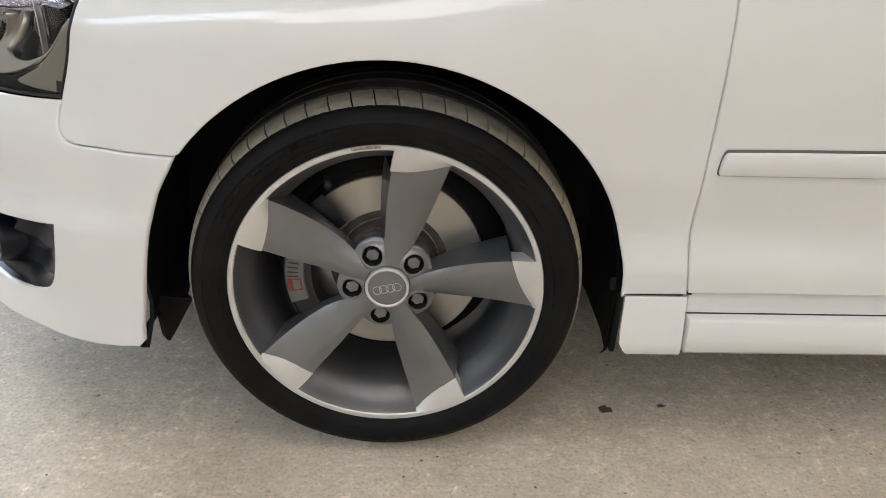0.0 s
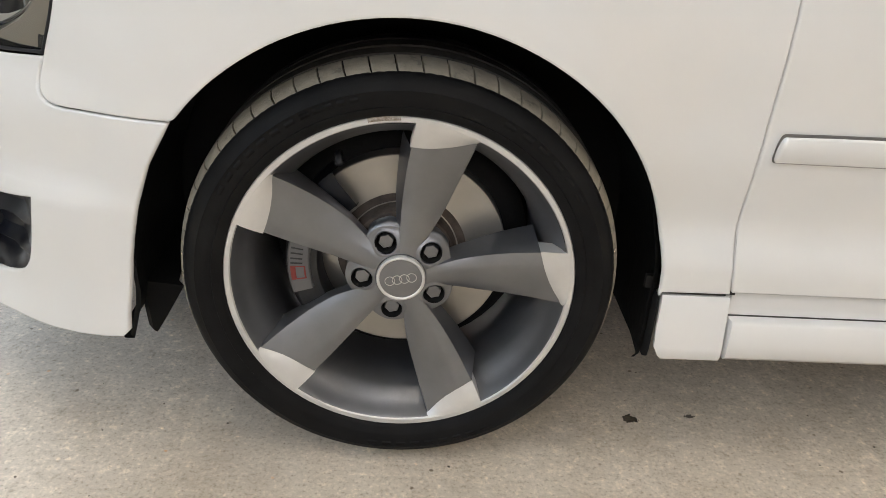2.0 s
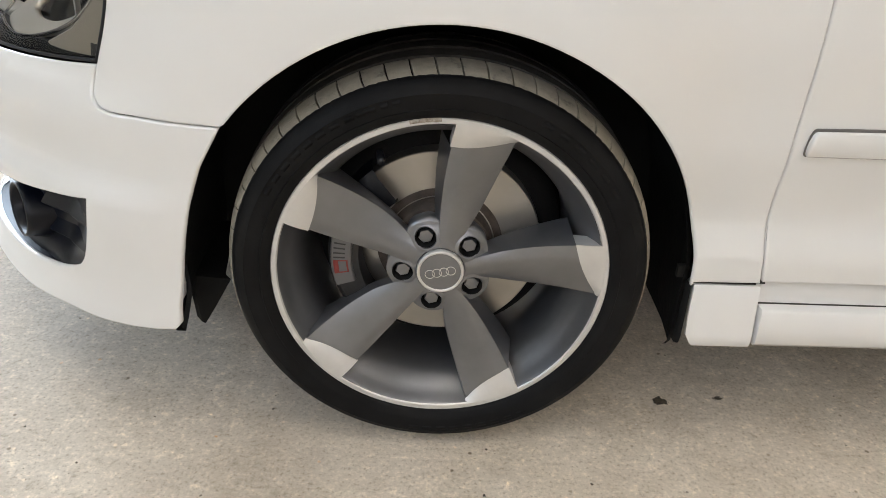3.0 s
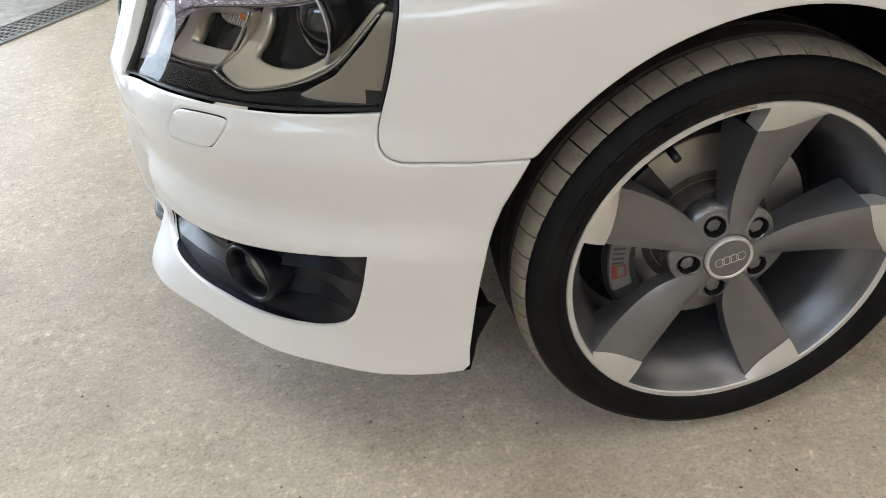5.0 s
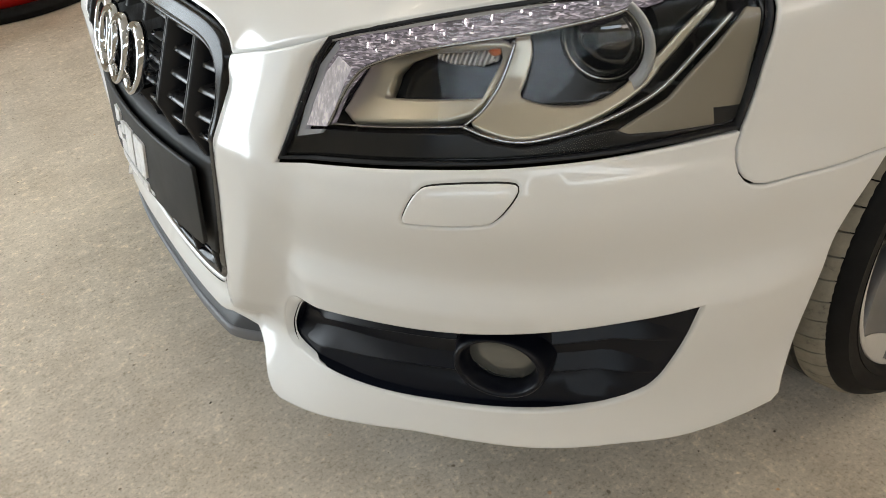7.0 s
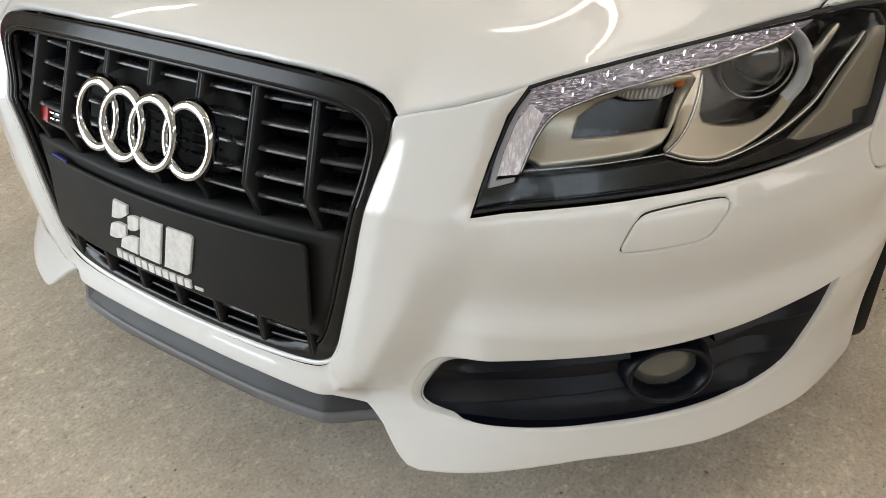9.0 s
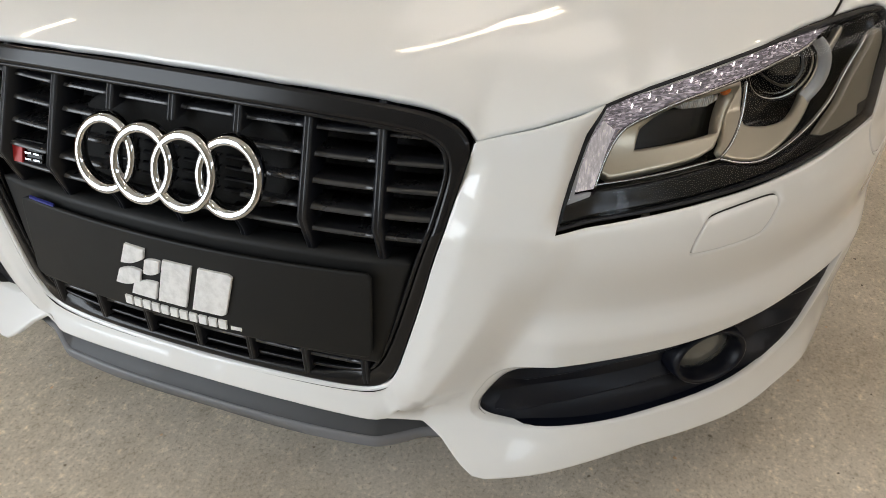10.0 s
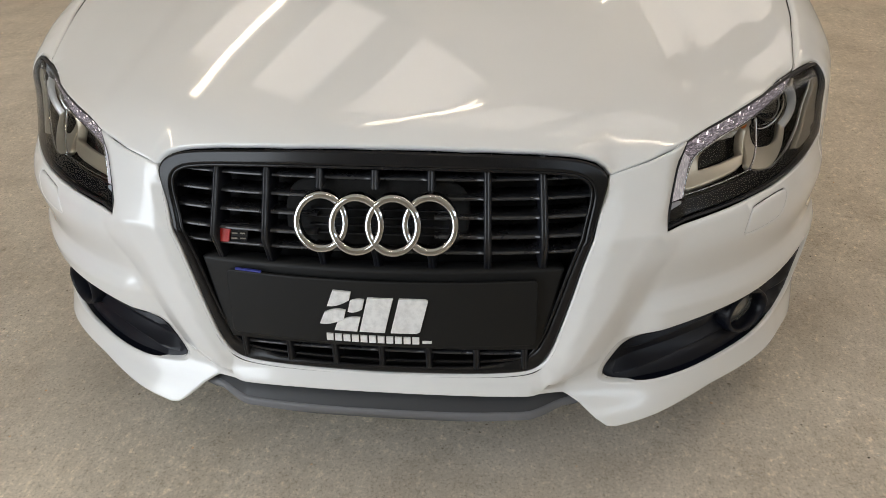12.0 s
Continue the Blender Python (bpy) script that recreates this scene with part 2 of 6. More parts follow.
# concrete floor: trowel clouds, sand grain, open pits, pale and dark aggregate, hairline scratches
FLOOR = material("workshop_concrete", (0.3, 0.27, 0.23), 0.75, spec=0.1)
def cells(m, scale, warp=0.0, feature="F1"):
    t = m.node_tree
    v = t.nodes.new("ShaderNodeTexVoronoi")
    v.feature = feature
    v.inputs["Scale"].default_value = scale
    co = t.nodes.new("ShaderNodeTexCoord")
    if warp:
        w = noise_node(m, scale * 1.7, 3)
        x = t.nodes.new("ShaderNodeVectorMath")
        x.operation = "MULTIPLY_ADD"
        x.inputs[1].default_value = (warp, warp, warp)
        t.links.new(w.outputs["Color"], x.inputs[0])
        t.links.new(co.outputs["Object"], x.inputs[2])
        t.links.new(x.outputs[0], v.inputs["Vector"])
    else:
        t.links.new(co.outputs["Object"], v.inputs["Vector"])
    return v
def one(m, src, channel):
    t = m.node_tree
    x = t.nodes.new("ShaderNodeSeparateColor")
    t.links.new(src, x.inputs[0])
    return x.outputs[channel]
big = noise_node(FLOOR, 0.9, 5, 0.55)
mid = noise_node(FLOOR, 6.0, 8, 0.66)
fine = noise_node(FLOOR, 150.0, 5, 0.7)
W = (1.0, 1.0, 1.0)
c = ramp(FLOOR, mid.outputs["Fac"], [(0.30, (0.545, 0.480, 0.400)), (0.5, (0.635, 0.568, 0.485)), (0.72, (0.705, 0.636, 0.552))])
c = mixed(FLOOR, c, ramp(FLOOR, big.outputs["Fac"], [(0.3, (0.88, 0.87, 0.86)), (0.7, (1.07, 1.06, 1.03))]), 1.0, "MULTIPLY")
patch = noise_node(FLOOR, 2.4, 9, 0.72)
c = mixed(FLOOR, c, ramp(FLOOR, patch.outputs["Fac"], [(0.34, (0.86, 0.85, 0.84)), (0.46, (0.97, 0.97, 0.97)), (0.58, W), (0.68, (1.10, 1.09, 1.07))]), 1.0, "MULTIPLY")
# worn film: pale broken flecks where the float left the sand open
film = noise_node(FLOOR, 42.0, 7, 0.78)
where_film = ramp(FLOOR, noise_node(FLOOR, 1.7, 6, 0.7).outputs["Fac"], [(0.38, (0.45, 0.45, 0.45)), (0.58, W)])
c = mixed(FLOOR, c, ramp(FLOOR, film.outputs["Fac"], [(0.34, (0.66, 0.64, 0.60)), (0.44, (0.94, 0.93, 0.91)), (0.54, W), (0.59, (1.18, 1.165, 1.13)), (0.66, (1.45, 1.43, 1.38))]), where_film, "MULTIPLY")
c = mixed(FLOOR, c, ramp(FLOOR, fine.outputs["Fac"], [(0.34, (0.62, 0.60, 0.57)), (0.45, (0.95, 0.95, 0.94)), (0.55, W), (0.68, (1.30, 1.28, 1.25))]), 0.9, "MULTIPLY")
stone = cells(FLOOR, 80.0, 0.006)
pick = ramp(FLOOR, one(FLOOR, stone.outputs["Color"], 1), [(0.0, (0.36, 0.33, 0.29)), (0.010, (0.55, 0.52, 0.48)), (0.014, W), (0.965, W), (0.970, (1.22, 1.20, 1.16)), (0.994, (1.36, 1.33, 1.28)), (0.998, (1.05, 0.70, 0.45))])
spot = ramp(FLOOR, stone.outputs["Distance"], [(0.16, W), (0.30, (0.0, 0.0, 0.0))])
c = mixed(FLOOR, c, mixed(FLOOR, W, pick, spot), 1.0, "MULTIPLY")
pit = cells(FLOOR, 38.0, 0.012)
hole_at = ramp(FLOOR, pit.outputs["Distance"], [(0.05, (0.0, 0.0, 0.0)), (0.12, W)])
gate = ramp(FLOOR, one(FLOOR, pit.outputs["Color"], 2), [(0.06, W), (0.08, (0.0, 0.0, 0.0))])
pits = mixed(FLOOR, W, hole_at, gate)
c = mixed(FLOOR, c, ramp(FLOOR, pits, [(0.0, (0.50, 0.47, 0.43)), (1.0, W)]), 0.9, "MULTIPLY")
scar = noise_node(FLOOR, 2.6, 7, 0.62)
c = mixed(FLOOR, c, ramp(FLOOR, scar.outputs["Fac"], [(0.495, W), (0.4985, (0.88, 0.87, 0.85)), (0.502, W)]), mid.outputs["Fac"], "MULTIPLY")
base(FLOOR, c)
roughness(FLOOR, mid.outputs["Fac"], 0.45, 0.75)
trowel = noise_node(FLOOR, 20.0, 4, 0.55)
relief = mixed(FLOOR, mixed(FLOOR, mixed(FLOOR, mid.outputs["Fac"], trowel.outputs["Fac"], 0.5), fine.outputs["Fac"], 0.22), pits, 0.25)
bump(FLOOR, relief, 0.6, 0.006)
STAIN = material("oil_stain", (0.05, 0.042, 0.032), 0.45)
n = noise_node(STAIN, 120.0, 5)
base(STAIN, ramp(STAIN, n.outputs["Fac"], [(0.35, (0.045, 0.036, 0.024)), (0.7, (0.14, 0.11, 0.075))]))
FLAKE = material("pale_paint_flake", (0.66, 0.65, 0.62), 0.7)
base(FLAKE, ramp(FLAKE, noise_node(FLAKE, 300.0, 3).outputs["Fac"], [(0.3, (0.50, 0.48, 0.44)), (0.65, (0.74, 0.73, 0.70))]))
GRIT = material("floor_grit", (0.2, 0.18, 0.15), 0.9)
oi = GRIT.node_tree.nodes.new("ShaderNodeNewGeometry")
base(GRIT, ramp(GRIT, oi.outputs["Random Per Island"], [(0.0, (0.06, 0.05, 0.04)), (0.45, (0.16, 0.13, 0.10)), (0.75, (0.30, 0.27, 0.23)), (1.0, (0.62, 0.60, 0.56))]))
APRON = material("brushed_apron_concrete", (0.42, 0.40, 0.36), 0.85)
n = noise_node(APRON, 14.0, 8, 0.75)
base(APRON, ramp(APRON, n.outputs["Fac"], [(0.32, (0.26, 0.25, 0.225)), (0.52, (0.42, 0.40, 0.365)), (0.70, (0.56, 0.54, 0.50))]))
bump(APRON, n.outputs["Fac"], 0.8, 0.02)
WALLP = material("cream_wall_paint", (0.62, 0.58, 0.50), 0.8)
n = noise_node(WALLP, 2.0, 6)
base(WALLP, ramp(WALLP, n.outputs["Fac"], [(0.3, (0.52, 0.48, 0.40)), (0.7, (0.68, 0.64, 0.56))]))
CEIL = material("roof_lining", (0.60, 0.57, 0.51), 0.9)
n = noise_node(CEIL, 1.5, 5)
base(CEIL, ramp(CEIL, n.outputs["Fac"], [(0.3, (0.62, 0.59, 0.53)), (0.7, (0.72, 0.69, 0.63))]))
STEEL = material("grey_steel_beam", (0.35, 0.35, 0.34), 0.6, 0.3)
n = noise_node(STEEL, 6.0, 5)
base(STEEL, ramp(STEEL, n.outputs["Fac"], [(0.3, (0.30, 0.30, 0.29)), (0.7, (0.40, 0.40, 0.39))]))
PILLAR = material("rough_plaster", (0.48, 0.42, 0.33), 0.9)
n = noise_node(PILLAR, 14.0, 8, 0.7)
base(PILLAR, ramp(PILLAR, n.outputs["Fac"], [(0.3, (0.30, 0.25, 0.18)), (0.55, (0.50, 0.44, 0.35))]))
bump(PILLAR, n.outputs["Fac"], 0.5, 0.01)

# ---------------------------------------------------------------- mesh helpers
def mesh_object(name, verts, faces, mat, parent=None, label="", smooth=True, normals=None, sharp=None):
    me = bpy.data.meshes.new(name)
    me.from_pydata([tuple(map(float, q)) for q in verts], [], [tuple(map(int, f)) for f in faces])
    me.polygons.foreach_set("use_smooth", [smooth] * len(me.polygons))
    me.materials.append(mat)
    me.update()
    if sharp is not None:
        me.set_sharp_from_angle(angle=radians(sharp))
    if normals is not None:
        me.normals_split_custom_set_from_vertices([tuple(map(float, q)) for q in normals])
    ob = new(name, me)
    if parent is not None:
        ob.parent = parent
    if label:
        tagged(ob, label=label)
    return ob

def part(name, bm, mat, parent, label="", smooth=True, sharp=40):
    me = bpy.data.meshes.new(name)
    bm.normal_update()
    bm.to_mesh(me)
    bm.free()
    me.polygons.foreach_set("use_smooth", [smooth] * len(me.polygons))
    me.materials.append(mat)
    me.set_sharp_from_angle(angle=radians(sharp))
    ob = new(name, me)
    if parent is not None:
        ob.parent = parent
    if label:
        tagged(ob, label=label)
    return ob

def box(bm, m, sx, sy, sz, bevel=0.0):
    made = bmesh.ops.create_cube(bm, size=1.0, matrix=m @ Matrix.Diagonal((sx, sy, sz, 1)))
    if bevel:
        edges = list({e for q in made["verts"] for e in q.link_edges})
        bmesh.ops.bevel(bm, geom=edges, offset=bevel, segments=2, affect="EDGES", profile=0.5)

def empty(name, label="", category="", group="", kind=""):
    ob = new(name)
    ob.empty_display_size = 0.1
    return tagged(ob, label, category, group, kind)

def resample(poly, step, closed=True):
    out = []
    q = [np.array(v, float) for v in poly]
    pairs = list(zip(q, q[1:] + q[:1])) if closed else list(zip(q, q[1:]))
    for a, b in pairs:
        k = max(1, int(math.ceil(np.linalg.norm(b - a) / step)))
        out += [a + (b - a) * i / k for i in range(k)]
    if not closed:
        out.append(q[-1])
    return out

def rounded(poly, rounds=2, keep=()):
    """Corner cutting (Chaikin) of a closed outline; the corners in keep stay sharp."""
    q = [np.array(v, float) for v in poly]
    held = [i in keep for i in range(len(q))]
    for _ in range(rounds):
        a, hh = [], []
        for i, v in enumerate(q):
            if held[i]:
                a.append(v), hh.append(True)
            else:
                w0, w1 = q[i - 1], q[(i + 1) % len(q)]
                a += [v * 0.75 + w0 * 0.25, v * 0.75 + w1 * 0.25]
                hh += [False, False]
        q, held = a, hh
    return q

def inside(pts, poly):
    x, y = pts[:, 0], pts[:, 1]
    poly = np.asarray(poly)
    r = np.zeros(len(pts), bool)
    for (x0, y0), (x1, y1) in zip(poly, np.roll(poly, -1, 0)):
        if y0 != y1:
            c = ((y0 > y) != (y1 > y)) & (x < (x1 - x0) * (y - y0) / (y1 - y0) + x0)
            r ^= c
    return r

def orient(poly):
    a = np.asarray(poly)
    s = np.sum(a[:, 0] * np.roll(a[:, 1], -1) - a[:, 1] * np.roll(a[:, 0], -1))
    return [np.array(v) for v in (a if s > 0 else a[::-1])]

def inset(poly, d):
    a = np.asarray(poly)
    t = np.roll(a, -1, 0) - np.roll(a, 1, 0)
    t /= np.linalg.norm(t, axis=1)[:, None] + 1e-12
    return a + np.stack([-t[:, 1], t[:, 0]], 1) * d

def panel(name, outline, holes, where, mat, parent, label="", step=0.014, depth=0.012, roll=0.0017, flip=False):
    """A sheet of bodywork: a flat outline with holes, laid over the surface where(a, b) and given rolled, returned edges."""
    loops = [orient(resample(outline, step))] + [orient(resample(q, step))[::-1] for q in holes]
    pts, edges, ring_ids = [], [], []
    for L in loops:
        inner = inset(L, 2 * roll)
        for ring in (np.asarray(L), inner):
            s0 = len(pts)
            pts += list(ring)
            m = len(ring)
            edges += [(s0 + i, s0 + (i + 1) % m) for i in range(m)]
            ring_ids.append((s0, m))
    outl = np.asarray(loops[0])
    lo, hi = outl.min(0), outl.max(0)
    gx, gy = np.meshgrid(np.arange(lo[0], hi[0], step), np.arange(lo[1], hi[1], step))
    gx = gx + (np.arange(gx.shape[0]) % 2)[:, None] * step / 2
    g = np.stack([gx.ravel(), gy.ravel()], 1)
    ok = inside(g, loops[0])
    for L in loops[1:]:
        ok &= ~inside(g, L)
    g = g[ok]
    border = np.asarray(pts)
    far = np.array([np.min(np.sum((border - q) ** 2, 1)) for q in g]) > (0.45 * step + 2 * roll) ** 2 if len(g) else np.zeros(0, bool)
    pts += list(g[far]) if len(g) else []
    vv, _, ff, orig, _, _ = delaunay_2d_cdt([Vector(q) for q in pts], edges, [], 0, 1e-6)
    vv = np.array([tuple(q) for q in vv])
    tri = np.array([tuple(f) for f in ff if len(f) == 3])
    cen = vv[tri].mean(1)
    ok = inside(cen, loops[0])
    for L in loops[1:]:
        ok &= ~inside(cen, L)
    tri = tri[ok]
    a, b = vv[:, 0], vv[:, 1]
    e = 6e-4
    X = where(a, b)
    du = where(a + e, b) - where(a - e, b)
    dv = where(a, b + e) - where(a, b - e)
    N = np.cross(du, dv)
    N /= np.linalg.norm(N, axis=1)[:, None] + 1e-15
    if flip:
        N = -N
        tri = tri[:, ::-1]
    back = {}
    for new_i, olds in enumerate(orig):
        for o in olds:
            back[o] = new_i
    X = X.copy()
    V, F, NN = list(X), [tuple(t) for t in tri], list(N.copy())
    for li in range(0, len(ring_ids), 2):
        s0, m = ring_ids[li]
        s1, _ = ring_ids[li + 1]
        ids = [back[s0 + i] for i in range(m)]
        inn = [back[s1 + i] for i in range(m)]
        start = len(V)
        for i, k in enumerate(ids):
            out_dir = X[k] - X[inn[i]]
            out_dir -= N[k] * np.dot(out_dir, N[k])
            out_dir /= np.linalg.norm(out_dir) + 1e-12
            V.append(X[k] - N[k] * depth)
            NN.append(out_dir)
            mixn = N[k] + 0.8 * out_dir
            NN[k] = mixn / np.linalg.norm(mixn)
            V[k] = X[k] - N[k] * roll * 0.8
        for i in range(m):
            j = (i + 1) % m
            q = (ids[i], start + i, start + j, ids[j])
            F.append(q[::-1] if flip else q)
    return mesh_object(name, V, F, mat, parent, label, normals=NN)

def mirrored(ob, parent, label=""):
    """The same sheet on the other flank."""
    me = ob.data
    V = [(q.co.x, -q.co.y, q.co.z) for q in me.vertices]
    F = [tuple(f.vertices)[::-1] for f in me.polygons]
    nn = [None] * len(V)
    cn = me.corner_normals
    for lp in me.loops:
        v = cn[lp.index].vector
        nn[lp.vertex_index] = (v.x, -v.y, v.z)
    up = Vector((0, 0, 1))
    nn = [q if q is not None else tuple(up) for q in nn]
    return mesh_object(ob.name.split(".")[0], V, F, me.materials[0], parent, label or ob.get("label", ""), normals=nn)

def lathe(profile, steps, a0=0.0, a1=2 * math.pi, closed=True):
    """Profile of (radius, depth); turned about the wheel's axle, which points along -y."""
    V, F = [], []
    k = len(profile)
    cnt = steps if closed else steps + 1
    for i in range(cnt):
        t = a0 + (a1 - a0) * i / steps
        for r, d in profile:
            V.append((r * math.cos(t), -d, r * math.sin(t)))
    for i in range(steps):
        j = (i + 1) % cnt
        for q in range(k - 1):
            F.append((i * k + q, i * k + q + 1, j * k + q + 1, j * k + q))
    return V, F

def tube(points, radius, sides=10, closed=False, flat=1.0):
    """A bar of round or oval section along a line of points."""
    pts = [Vector(q) for q in points]
    V, F = [], []
    m = len(pts)
    for i, q in enumerate(pts):
        a = pts[(i - 1) % m] if closed or i else pts[0]
        b = pts[(i + 1) % m] if closed or i < m - 1 else pts[-1]
        t = (b - a).normalized()
        s = t.cross(Vector((0, 0, 1)))
        s = s.normalized() if s.length > 1e-4 else Vector((1, 0, 0))
        u = s.cross(t)
        for k in range(sides):
            w = 2 * math.pi * k / sides
            V.append(q + s * math.cos(w) * radius + u * math.sin(w) * radius * flat)
    for i in range(m if closed else m - 1):
        j = (i + 1) % m
        for k in range(sides):
            F.append((i * sides + k, i * sides + (k + 1) % sides, j * sides + (k + 1) % sides, j * sides + k))
    if not closed:
        F.append(tuple(range(sides))[::-1])
        F.append(tuple((m - 1) * sides + k for k in range(sides)))
    return V, F

# ---------------------------------------------------------------- the car's outer surface
# u: metres ahead of the front axle (x = -u), w: metres from the middle (left flank y = -w)
W0, D0, N0 = 0.872, 0.855, 2.75
_th = np.linspace(0, math.pi / 2, 4001)
TW, TU = W0 * np.sin(_th) ** (2 / N0), D0 * np.cos(_th) ** (2 / N0)
TP = np.concatenate([[0], np.cumsum(np.hypot(np.diff(TW), np.diff(TU)))])
PA = TP[-1]                               # girth from the middle of the nose to the axle

def plan(p):
    p=np.asarray(p,float); q=np.clip(p,0,PA)
    w=np.interp(q,TP,TW); u=np.interp(q,TP,TU)-np.maximum(p-PA,0)
    g=lambda a,n:np.clip(a,1e-9,None)**n
    nw=g(w/W0,N0-1)/W0; nu=g(np.clip(u,0,None)/D0,N0-1)/D0
    m=np.hypot(nw,nu); nw=np.where(p>PA,1.,nw/m); nu=np.where(p>PA,0.,nu/m)
    return w,u,nw,nu
def sstep(a,b,x):
    t=np.clip((np.asarray(x,float)-a)/(b-a),0,1); return t*t*(3-2*t)
def knee(x,e=.09):
    """Straight ramp from 0 to 1 with softly rounded ends."""
    s=lambda q:.5*(q+np.sqrt(q*q+e*e))
    return s(x)-s(x-1)
def hood_z(u,w):
    u=np.asarray(u,float); w=np.abs(np.asarray(w,float))
    a=.8-u
    rho=(np.clip(w/W0,0,None)**N0+np.clip(u/D0,0,None)**N0)**(1/N0)
    o=(rho-1)*.86
    fade=1-.6*sstep(.48,.70,w)
    roll=.042*np.exp(-np.clip(-o-.035,0,None)/.035)*fade
    fit=.010*(1-sstep(.30,.40,w))*np.exp(-np.clip(-o-.03,0,None)/.06)+.006*sstep(.66,.76,w)
    crease=.0045*(1-sstep(.50,.56,w+.10*np.clip(.75-u,0,None)))
    return .6975+.27*a-.03*a*np.abs(a)-.12*w*w-roll+fit+crease*sstep(.02,.14,-o)
def pw(z,pts):
    """smooth line through (z, value) pairs"""
    xs,ys=[q[0] for q in pts],[q[1] for q in pts]
    z=np.asarray(z,float); out=np.full(z.shape,float(ys[0]))
    for a,b,c,d in zip(xs,xs[1:],ys,ys[1:]): out=out+(d-c)*sstep(a,b,z)
    return out
def h(p,z):
    p=np.asarray(p,float); z=np.asarray(z,float); p,z=np.broadcast_arrays(p,z)
    w,u,nw,nu=plan(p)
    front=1-sstep(.79,1.06,p)
    back=sstep(1.60,1.82,p)
    lean=-.5*np.clip(z-.545,0,None)
    # bumper section between headlight and lip
    bump=pw(z,[(.16,0),(.375,.015),(.392,.0155),(.432,.0015),(.512,.0125),(.57,.0)])*sstep(.42,.50,p)*(1-sstep(.98,1.14,p))
    flare=(.031+.025*(1-sstep(.44,.66,p)))*(1-sstep(.17,.26,z))*(1-sstep(.75,1.05,p))
    # raised band round the grille, broken along a crease from the headlamp's foot to the lip
    pr=np.interp(z,[.255,.268,.296,.352,.4215,.476,.535,.55,.68],[.27,.3075,.339,.3705,.405,.4245,.4535,.463,.530])
    ridge=(.015+.014*(1-sstep(.30,.56,z)))*(1-knee((p-pr+.006)/.062))*sstep(.16,.22,z)
    zt=hood_z(u,w-.12)+.006
    t=np.clip((z-.66)/(zt-.66),0,.985)
    roof=-.125*(1-np.sqrt(1-t*t))
    low=pw(z,[(.21,-.024),(.305,-.036),(.335,-.036),(.40,-.053),(.52,-.038),(.66,-.028)])
    r=np.hypot(u,z-.307)
    lip=.004*np.exp(-((np.clip(r,.351,None)-.351)/.06)**2)*sstep(1.0,1.2,p)*(1-back)
    bulge=sstep(.84,.95,p)*(1-sstep(1.05,1.16,p))*pw(z,[(.19,.010),(.30,.002),(.41,.005),(.51,-.001),(.585,-.002),(.66,-.0065)])
    bulge=bulge+.007*sstep(1.02,1.09,p)*(1-sstep(1.10,1.30,p))*sstep(.40,.50,z)*(1-sstep(.58,.70,z))
    side=bulge+roof*(1-front)+low*back+lip
    return lean*front+bump+flare+ridge+side
def P(p,z,off=0.):
    w,u,nw,nu=plan(p); o=h(p,z)+off
    return np.stack([-(u+nu*o),-(w+nw*o),z+0*w],-1)


def skin(p, z, off=0.0):
    """Left half for p > 0, right half for p < 0."""
    p = np.asarray(p, float)
    X = P(np.abs(p), z, off)
    X[..., 1] *= np.where(p < 0, -1.0, 1.0)
    return X

def skin_at(off):
    return lambda p, z: skin(p, z, off)

def hood_skin(x, y):
    x, y = np.asarray(x, float), np.asarray(y, float)
    return np.stack([x, y, hood_z(-x, y)], -1)

# ---------------------------------------------------------------- the room
room = {}
def room_box(name, x0, x1, y0, y1, z0, z1, mat, label, category):
    bm = bmesh.new()
    box(bm, ROOM @ pose((x0 + x1) / 2, (y0 + y1) / 2, (z0 + z1) / 2), x1 - x0, y1 - y0, z1 - z0)
    ob = part(name, bm, mat, None, smooth=False)
    return tagged(ob, label, category, kind="structure")

bm = bmesh.new()
bmesh.ops.create_grid(bm, x_segments=40, y_segments=40, size=14)
tagged(part("floor", bm, FLOOR, None), "worn grey-beige concrete workshop floor with grit and stains", "floor", kind="structure")
RX1, RY0, RY1 = 9.0, -6.5, 7.0
room_box("wall_east", RX1, RX1 + 0.25, RY0, RY1, 0, ROOF, WALLP, "cream painted workshop wall", "wall")
# south wall is left open at the top, a made-up gap behind the fill lamps
room_box("wall_south_1", DOOR_X, RX1, RY0 - 0.25, RY0, 0, 3.05, WALLP, "cream painted wall below the gap for the fill lamps", "wall")
room_box("wall_south_3", DOOR_X, 2.0, RY0 - 0.25, RY0, 3.05, 3.50, WALLP, "cream painted wall below the gap for the fill lamps", "wall")
room_box("wall_south_2", DOOR_X, RX1, RY0 - 0.25, RY0, 4.4, ROOF, WALLP, "cream painted wall over the gap for the fill lamps", "wall")
room_box("wall_north", DOOR_X, RX1, RY1, RY1 + 0.25, 0, ROOF, WALLP, "cream painted workshop wall", "wall")
# wall with the open roller door
room_box("wall_west_1", DOOR_X - 0.25, DOOR_X, RY0 - 0.25, -1.1, 0, ROOF, WALLP, "cream painted wall beside the open roller door", "wall")
room_box("wall_west_2", DOOR_X - 0.25, DOOR_X, 3.5, RY1 + 0.25, 0, ROOF, WALLP, "cream painted wall beside the open roller door", "wall")
room_box("wall_west_3", DOOR_X - 0.25, DOOR_X, -1.1, 3.5, 3.6, ROOF, WALLP, "cream painted wall over the open roller door", "wall")
